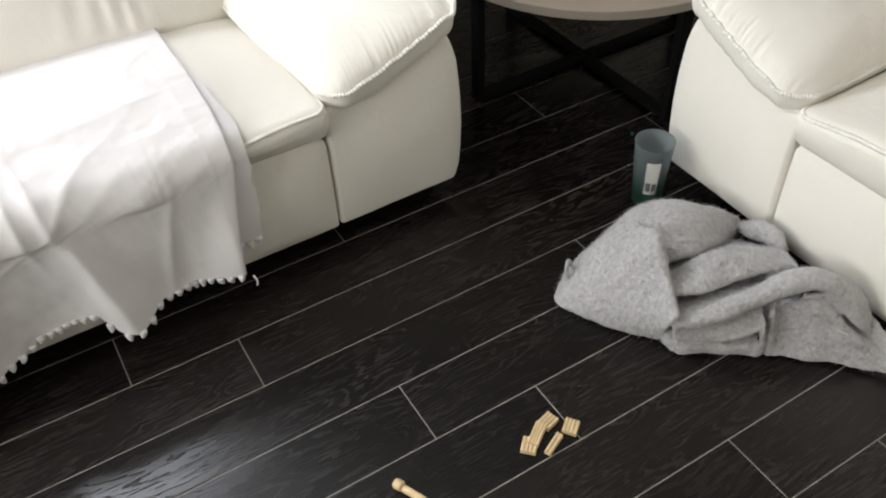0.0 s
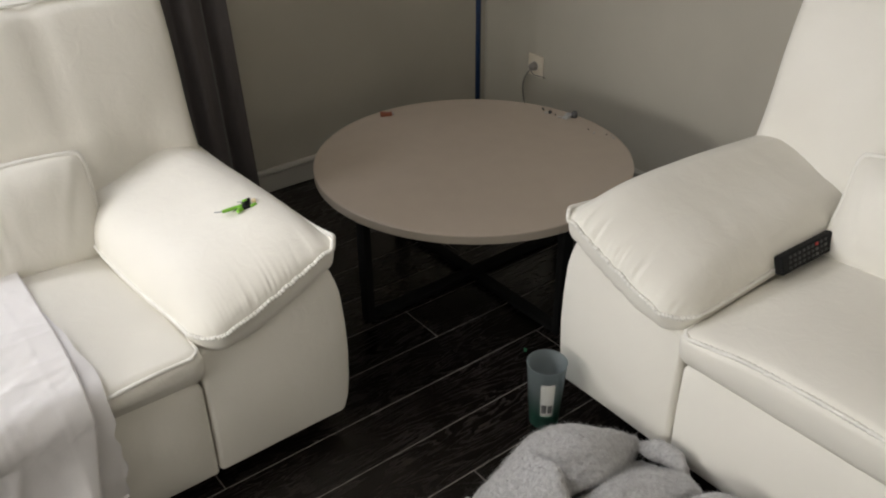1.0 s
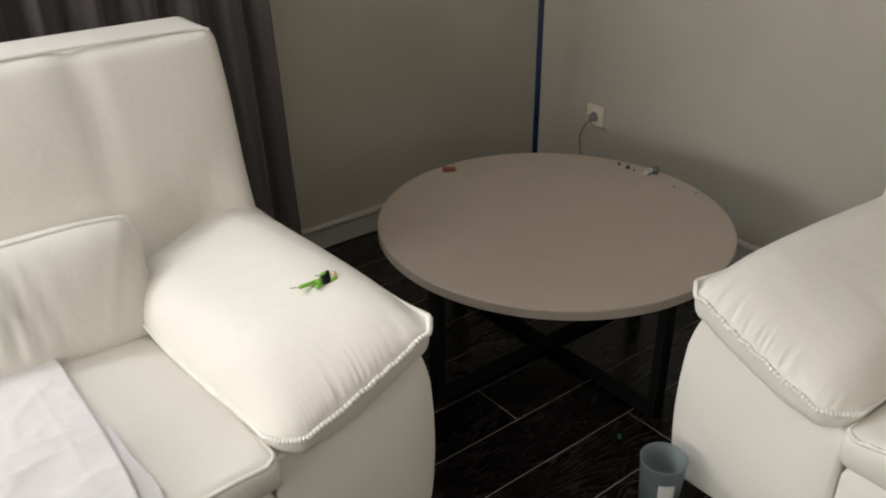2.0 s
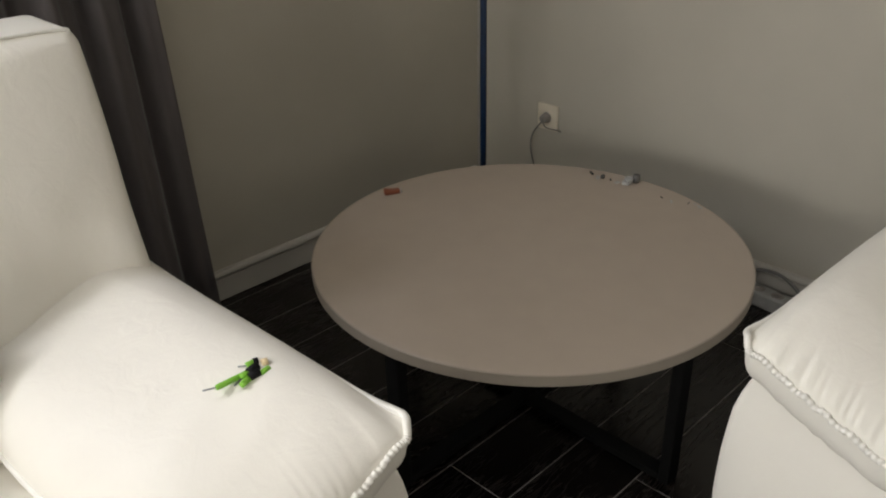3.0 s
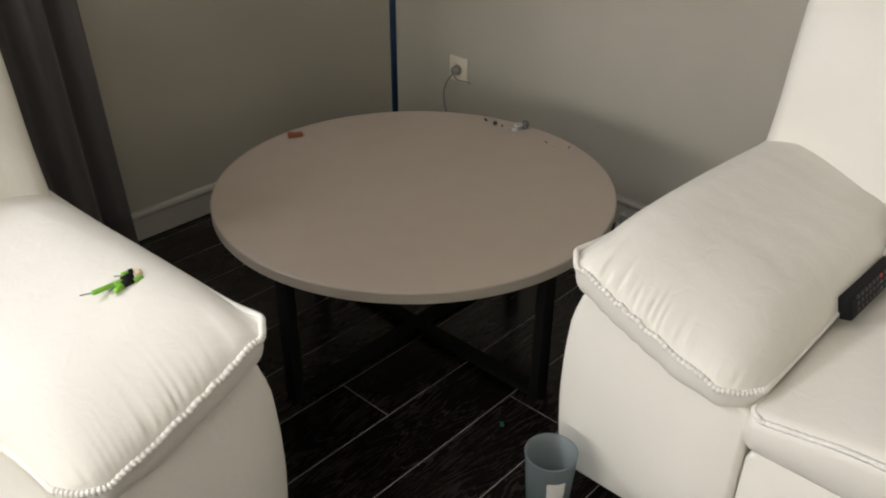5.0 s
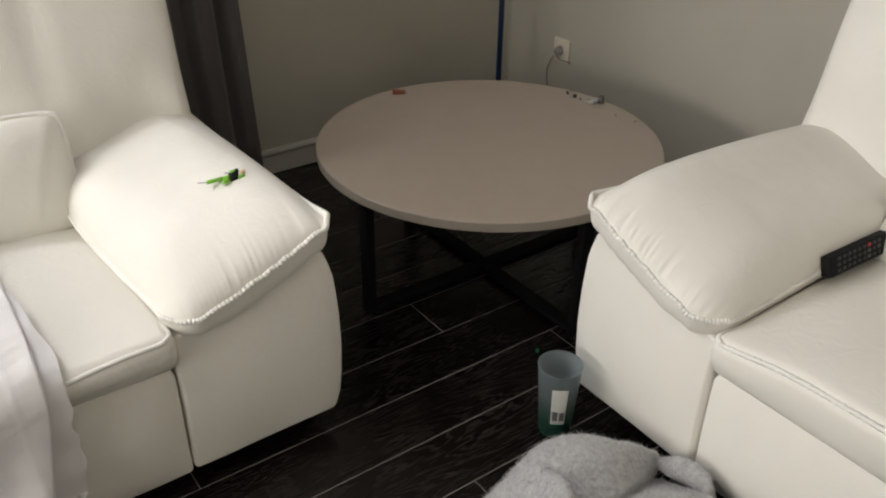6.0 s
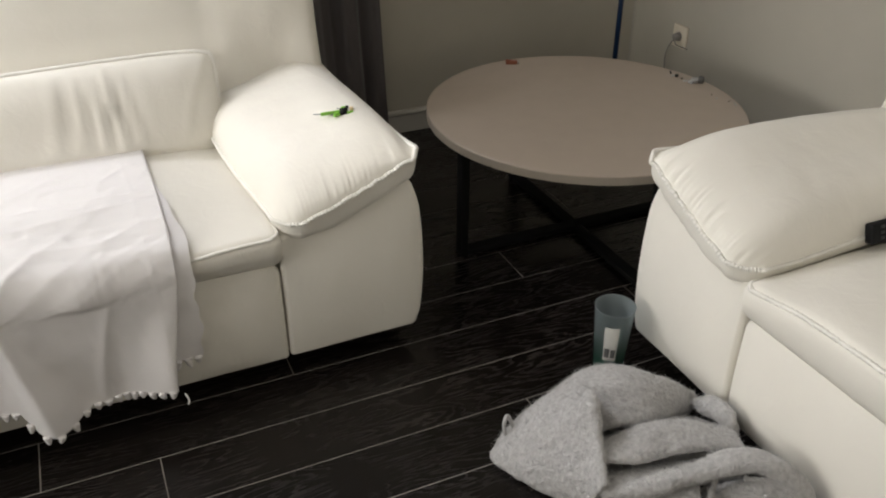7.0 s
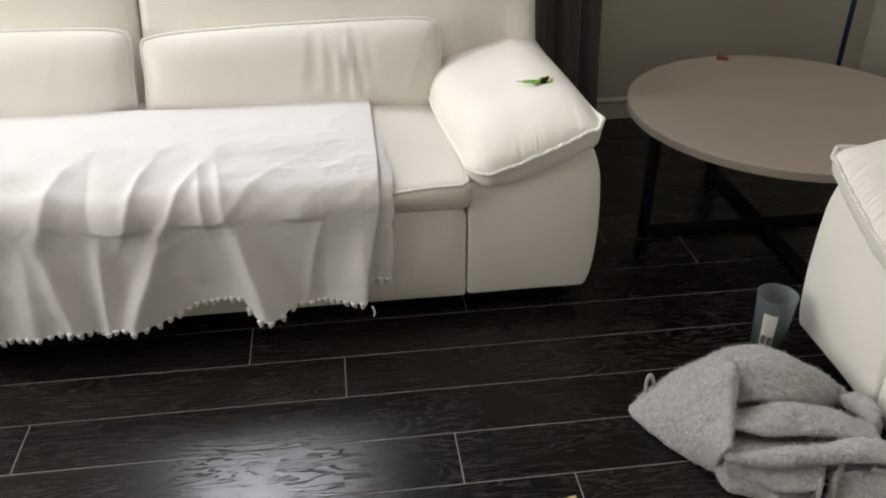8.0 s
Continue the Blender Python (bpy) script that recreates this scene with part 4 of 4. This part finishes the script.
wool = tagged(part("wool_blanket", wool_blanket(), WOOL), "grey mohair wool blanket lying crumpled on the floor", "blanket")
tagged(part("fuzz", wool_hairs(wool.data, 34000), WOOL, wool), kind="stuff")
part("loop", tube(smooth_line([(0.802, 1.0, 0.03), (0.796, 1.012, 0.068), (0.806, 1.020, 0.092), (0.816, 1.016, 0.072), (0.822, 1.0, 0.04)], 5), 0.0046, 8), WOOL, wool, "small loop of wool")


# ---- plastic cup ----
def cup_material():
    m = glassy("frosted_plastic", (0.6, 0.75, 0.78), 0.5, 0.85, 1.25)
    nt, L = m.node_tree, m.node_tree.links
    co = nt.nodes.new("ShaderNodeTexCoord")
    sep = nt.nodes.new("ShaderNodeSeparateXYZ")
    L.new(co.outputs["Object"], sep.inputs[0])
    ramp = nt.nodes.new("ShaderNodeValToRGB")
    rng = nt.nodes.new("ShaderNodeMapRange")
    rng.inputs["From Max"].default_value = 0.165
    L.new(sep.outputs["Z"], rng.inputs["Value"])
    L.new(rng.outputs[0], ramp.inputs["Fac"])
    ramp.color_ramp.elements[0].position, ramp.color_ramp.elements[1].position = 0.25, 0.75
    ramp.color_ramp.elements[0].color = (0.10, 0.34, 0.25, 1)
    ramp.color_ramp.elements[1].color = (0.56, 0.64, 0.66, 1)
    L.new(ramp.outputs["Color"], m.node_tree.nodes["Principled BSDF"].inputs["Base Color"])
    return m


CUP = (1.182, 1.166, 0.0)
cup = thing("plastic_cup", "tall frosted blue-green plastic cup with a paper label", "cup", pose(*CUP, 0, 0, -38))
HC, RT, RB = 0.193, 0.050, 0.037
part("cup_wall", lathe([(0.0005, 0.002), (RB - 0.004, 0.001), (RB, 0.004), (RT, HC - 0.003), (RT + 0.001, HC), (RT - 0.002, HC), (RB - 0.003, 0.008), (0.0005, 0.006)], 64), cup_material(), cup)


def on_cup(a0, a1, z0, z1, out):
    n = 10

    def f(u, v):
        z = lerp(z0, z1, v)
        r = lerp(RB, RT, (z - 0.004) / (HC - 0.007)) + out
        g = radians(lerp(a0, a1, u))
        return Vector((r * math.cos(g), r * math.sin(g), z))
    return grid(n, 3, f)


A = -90
label_ob = part("paper_label", on_cup(A - 22, A + 22, 0.050, 0.156, 0.0008), PAPER, cup, "white paper price label")
part("printed_bar", on_cup(A - 18, A - 1, 0.060, 0.089, 0.0013), INK, label_ob)
part("printed_bar", on_cup(A + 3, A + 18, 0.060, 0.087, 0.0013), INK, label_ob)
part("printed_bar", on_cup(A - 17, A + 16, 0.0545, 0.056, 0.0013), INK, label_ob)

# ---- remote control, standing on its long edge against the arm ----
remote = thing("remote_control", "black remote control with a red button leaning on the sofa arm", "remote control", pose(1.664, 0.822, 0.464, -16, -1.0, -3))
part("body", roundbox((-0.100, -0.011, 0.0), (0.100, 0.014, 0.046), 0.006, (3, 1, 2), 3), BLACK, remote)
rng = random.Random(3)
for i in range(9):
    for j in range(3):
        x, z = -0.078 + 0.0165 * i, 0.010 + 0.0125 * j
        mat = RED if (i, j) == (6, 2) else (KNOB if (i, j) in ((6, 0), (6, 1), (8, 1)) else FOOT)
        part("button", roundbox((x, -0.0128, z), (x + 0.010, -0.0105, z + 0.007), 0.001, (1, 1, 1), 1), mat, remote,
             "red button" if mat is RED else "")

# ---- toy of green rods on the sofa arm ----
TOY_A, TOY_B = 0.644, 0.245
TZ = arm_point(TOY_A, TOY_B, True, SOFT_ARM).z + 0.0042
toy = thing("rod_toy", "small toy of green plastic rods with black joints on sofa", "toy", pose(0.642, 1.635, TZ))


def rod_part(name, a, b, r, mat, z=0.0, label=""):
    a = Vector((a[0] - 0.615, a[1] - 1.577, z))
    b = Vector((b[0] - 0.615, b[1] - 1.577, z))
    ends = [a, a.lerp(b, 0.04), a.lerp(b, 0.5), a.lerp(b, 0.96), b]
    part(name, tube(ends, lambda t: r * (0.75 if t in (0.0, 1.0) else 1.0), 12), mat, toy, label)


rod_part("long_rod", (0.574, 1.580), (0.623, 1.579), 0.0042, GREEN)
rod_part("pin", (0.558, 1.588), (0.576, 1.580), 0.0012, STEEL, label="thin steel pin")
rod_part("short_rod", (0.601, 1.560), (0.617, 1.566), 0.0045, GREEN)
rod_part("short_rod", (0.609, 1.575), (0.622, 1.573), 0.0042, GREEN, 0.002)
rod_part("short_rod", (0.634, 1.563), (0.651, 1.566), 0.0045, GREEN)
rod_part("short_rod", (0.629, 1.590), (0.641, 1.590), 0.0045, GREEN, 0.003)
rod_part("pin", (0.620, 1.598), (0.630, 1.590), 0.0012, STEEL, 0.002)
rod_part("pin", (0.594, 1.566), (0.610, 1.573), 0.0014, STEEL)
rod_part("joint", (0.618, 1.567), (0.635, 1.566), 0.0062, BLACK, 0.001, "black rubber joint")
rod_part("joint", (0.622, 1.575), (0.640, 1.578), 0.0062, BLACK, 0.003, "black rubber joint")
rod_part("joint", (0.640, 1.590), (0.647, 1.588), 0.0056, BLACK, 0.003, "black rubber joint")
rod_part("cap", (0.647, 1.580), (0.656, 1.577), 0.0065, CREAM, 0.002, "cream plastic cap")

# ---- small things on the table ----
def small_box(name, label, category, x, y, z, size, rz, mat, tilt=0, r=0.002):
    ob = part(name, roundbox((-size[0] / 2, -size[1] / 2, 0), (size[0] / 2, size[1] / 2, size[2]), r, (1, 1, 1), 2), mat, m=pose(x, y, z, tilt, 0, rz))
    return tagged(ob, label, category)


ZTOP = 0.428
eraser = thing("pencil_sharpener", "small orange-brown block with a pale side on the round table", "sharpener", pose(1.466, 2.258, ZTOP, 0, 0, -25))
part("body", mapped(roundbox((-0.024, -0.008, 0), (0.016, 0.008, 0.014), 0.0025, (4, 2, 2), 2), lambda p: Vector((p.x, p.y, p.z * (1.0 - 0.18 * math.sin(90 * p.x + 1.0))))), ORANGE, eraser)
part("end_piece", roundbox((0.0165, -0.006, 0), (0.022, 0.006, 0.011), 0.002, (1, 1, 1), 2), GREY_PL, eraser, "pale end piece")
holder = thing("screw_holder", "small grey plastic holder with a dark knob on the round table", "holder", pose(1.926, 1.855, ZTOP, 0, 0, 20))
part("cup_body", lathe([(0.0005, 0), (0.009, 0), (0.012, 0.014), (0.0095, 0.015), (0.008, 0.005), (0.0005, 0.005)], 20), GREY_PL, holder)
part("clip", roundbox((-0.020, -0.004, 0.0), (-0.004, 0.014, 0.009), 0.002, (1, 1, 1), 2), GREY_PL, holder, "pale plastic clip")
part("knob", moved(lathe([(0.0005, 0), (0.009, 0.001), (0.0105, 0.010), (0.009, 0.021), (0.0005, 0.023)], 16), pose(0.011, -0.016, 0)), KNOB, holder, "dark grey knob")
small_box("small_bolt", "short dark metal bolt lying on the round table", "bolt", 1.911, 1.962, ZTOP, (0.018, 0.006, 0.005), 60, FOOT)
small_box("small_nut", "dark metal nut lying on the round table", "nut", 1.905, 1.922, ZTOP, (0.012, 0.011, 0.011), 15, FOOT, r=0.004)
small_box("small_nut", "small dark metal nut lying on the round table", "nut", 1.909, 1.900, ZTOP, (0.010, 0.005, 0.004), 40, FOOT)
small_box("paper_scrap", "white scrap of paper beside the dark nuts on the table", "scrap", 1.900, 1.934, ZTOP, (0.018, 0.010, 0.003), 30, GREY_PL, r=0.001)
small_box("paper_scrap", "white scrap of paper beside the plastic holder on the table", "scrap", 1.906, 1.878, ZTOP, (0.014, 0.009, 0.003), -20, GREY_PL, r=0.001)
for x, y, w, d, turn_z, mat in ((1.904, 1.743, 0.011, 0.0025, 60, FOOT), (1.898, 1.712, 0.016, 0.005, 35, GREY_PL), (1.918, 1.676, 0.012, 0.0025, 10, KNOB), (1.916, 1.645, 0.014, 0.006, 60, GREY_PL), (1.925, 1.662, 0.008, 0.003, 80, GREY_PL)):
    small_box("crumb", "thin crumb of plastic lying near the rim of the table", "crumb", x, y, ZTOP, (w, d, 0.0022), turn_z, mat, r=0.0008)

# ---- outlet, plug and cable ----
OY, OZ = 2.459, 0.359
outlet = thing("power_outlet", "cream plastic wall socket with a plug in it", "power outlet", pose(X1, OY, OZ))
part("plate", roundbox((-0.010, -0.043, -0.045), (0.0, 0.043, 0.045), 0.004, (1, 1, 1), 2), OUTLET, outlet)
turn = Matrix.Rotation(radians(-90), 4, 'Y')
part("socket_ring", moved(lathe([(0.019, 0.0), (0.022, 0.0), (0.022, 0.0125), (0.019, 0.0125)], 32), turn), OUTLET, outlet)
part("socket_well", moved(lathe([(0.0005, 0.0), (0.0185, 0.0), (0.0185, 0.0112), (0.0005, 0.0112)], 32), turn), OUTLET_DARK, outlet)
plug = thing("plug_cable", "grey plug with a thin cable hanging down behind the table", "cable", pose(X1, OY, OZ))
part("plug", moved(lathe([(0.0005, 0.012), (0.016, 0.012), (0.017, 0.02), (0.013, 0.036), (0.006, 0.04), (0.0005, 0.04)], 24), turn), OUTLET_DARK, plug)
part("cord", tube(smooth_line([(-0.036, 0.0, -0.006), (-0.03, 0.018, -0.025), (-0.018, 0.05, -0.06), (-0.012, 0.068, -0.105), (-0.012, 0.062, -0.15),
                               (-0.012, 0.047, -0.20), (-0.016, 0.05, -0.27), (-0.03, 0.03, -0.335), (-0.05, -0.3, -0.353), (-0.08, -0.8, -0.353)], 8), 0.0023, 8), CABLE, plug)
part("cord", tube(smooth_line([(-0.036, 0.0, -0.010), (-0.028, -0.012, -0.030), (-0.016, -0.045, -0.034), (-0.011, -0.062, -0.037)], 6), 0.0018, 8), CABLE, plug)

strip = thing("power_strip", "white power strip with dark cable on the floor by wall", "power strip", pose(2.296, 1.615, 0.0, 0, 0, 86))
part("body", roundbox((-0.10, -0.028, 0.0), (0.10, 0.028, 0.045), 0.006, (2, 1, 1), 3), GREY_PL, strip)
for k in range(2):
    part("socket", moved(lathe([(0.0005, 0.0445), (0.019, 0.0445), (0.019, 0.0462), (0.0005, 0.0462)], 24), pose(-0.055 + 0.06 * k, 0, 0)), OUTLET_DARK, strip)
part("adapter", roundbox((0.03, -0.03, 0.046), (0.085, 0.03, 0.085), 0.006, (1, 1, 1), 3), GREY_PL, strip, "grey plug adapter")
part("cord", tube(smooth_line([(2.306, 1.668, 0.075), (2.325, 1.633, 0.090), (2.330, 1.578, 0.090), (2.328, 1.523, 0.062), (2.316, 1.493, 0.022), (2.302, 1.463, 0.006), (2.29, 1.38, 0.006), (2.295, 1.2, 0.006)], 8), 0.0052, 8),
     CABLE, strip, "dark looped cable", m=strip.matrix_basis.inverted())

# ---- blue pole ----
pole = thing("blue_pole", "slim dark blue metal pole standing behind the round table", "pole", pose(2.072, 2.504, 0))
part("shaft", tube([(0, 0, 0.012), (0, 0, 0.55), (0, 0, 1.1), (0, 0, 1.75)], 0.0105, 16), POLE, pole)
part("base", lathe([(0.0005, 0), (0.07, 0), (0.072, 0.004), (0.068, 0.010), (0.015, 0.016), (0.0005, 0.016)], 40), POLE, pole)

# ---- wooden toy pieces on the floor ----
def grooved_block(x, y, rz, w=0.028, d=0.034, z=0.0, tilt=0):
    ob = thing("wooden_block", "small pale wooden grooved block lying on the dark floor", "toy block", pose(x, y, z, tilt, 0, rz), group="wooden blocks on the floor")
    n = 4 if w > 0.02 else 2
    part("block_base", roundbox((-w / 2, -d / 2, 0.0), (w / 2, d / 2, 0.006), 0.001, (1, 1, 1), 1), PINE, ob)
    for i in range(n):
        a = -w / 2 + w * i / n
        part("rib", roundbox((a + 0.0006, -d / 2, 0.0055), (a + w / n - 0.0006, d / 2, 0.011), 0.0012, (1, 1, 1), 2), PINE, ob)
    return ob


grooved_block(0.474, 0.705, -46, w=0.032, d=0.036)
grooved_block(0.500, 0.715, -57, w=0.024, d=0.052, z=0.009, tilt=6)
grooved_block(0.540, 0.732, -75, w=0.030, d=0.036)
grooved_block(0.572, 0.696, -52, w=0.031, d=0.035)
grooved_block(0.518, 0.682, -65, w=0.015, d=0.054)
dowel = thing("wooden_dowel", "pale turned wooden peg with a round head on the floor", "toy peg", pose(0.203, 0.772, 0.011, 0, 0, -65))
part("shaft", tube([(0.012, 0, -0.003), (0.05, 0, -0.003), (0.13, 0, -0.003)], 0.0078, 14), PINE, dowel)
part("head", tube([(-0.004, 0, 0), (0.0, 0, 0), (0.006, 0, 0), (0.013, 0, 0), (0.015, 0, 0)], lambda t: 0.0085 if t in (0.0, 1.0) else 0.0108, 16), PINE, dowel)
small_box("green_chip", "tiny dark green plastic chip on the dark floor under the table", "plastic chip", 1.343, 1.410, 0.0, (0.014, 0.008, 0.004), 50, TEAL, r=0.001)

# ---- floor of dark planks ----
PW, PL, GAP, LINE0 = 0.16, 1.61, 0.0026, 1.304


def joint(k):
    """Where a row's joint lies: two rows of each three step along, the third goes its own way."""
    if k % 3 == 1:
        return -0.68 + 0.5 * ((-2 - k) // 3)
    return -0.174 + 0.2495 * (-2 * ((k + 2) // 3) + (k % 3 == 2) + 0) if k % 3 != 0 else -0.174 + 0.2495 * (-2 * (k // 3))


floor = tagged(part("floor", box((X0, Y0, -0.1), (X1, Y1, -0.0016)), GROUT, smooth=False), "dark brown wood-look plank floor with pale joints", "floor", kind="structure")
shared = {}


def plank(x0, x1, y0, y1):
    w, d = round(x1 - x0, 4), round(y1 - y0, 4)
    if (w, d) not in shared:
        b = 0.0012
        top = [(-w / 2 + b, -d / 2 + b, 0), (w / 2 - b, -d / 2 + b, 0), (w / 2 - b, d / 2 - b, 0), (-w / 2 + b, d / 2 - b, 0)]
        mid = [(-w / 2, -d / 2, -b), (w / 2, -d / 2, -b), (w / 2, d / 2, -b), (-w / 2, d / 2, -b)]
        low = [(x, y, -0.006) for x, y, _ in mid]
        faces = [(0, 1, 2, 3)] + [(4 + i, 4 + (i + 1) % 4, (i + 1) % 4, i) for i in range(4)] + [(8 + i, 8 + (i + 1) % 4, 4 + (i + 1) % 4, 4 + i) for i in range(4)]
        shared[w, d] = mesh_of("plank", top + mid + low, faces, PLANK, False)
    ob = new("plank", shared[w, d])
    ob.parent = floor
    ob.location = ((x0 + x1) / 2, (y0 + y1) / 2, 0)


rng = random.Random(11)
for k in range(-28, 11):
    ya, yb = max(Y0, LINE0 + k * PW + GAP / 2), min(Y1, LINE0 + (k + 1) * PW - GAP / 2)
    if yb - ya < 0.02:
        continue
    x = joint(k)
    while x > X0:
        x -= PL
    while x < X1:
        a, b = max(X0, x + GAP / 2), min(X1, x + PL - GAP / 2)
        if b - a > 0.01:
            plank(a, b, ya, yb)
        x += PL
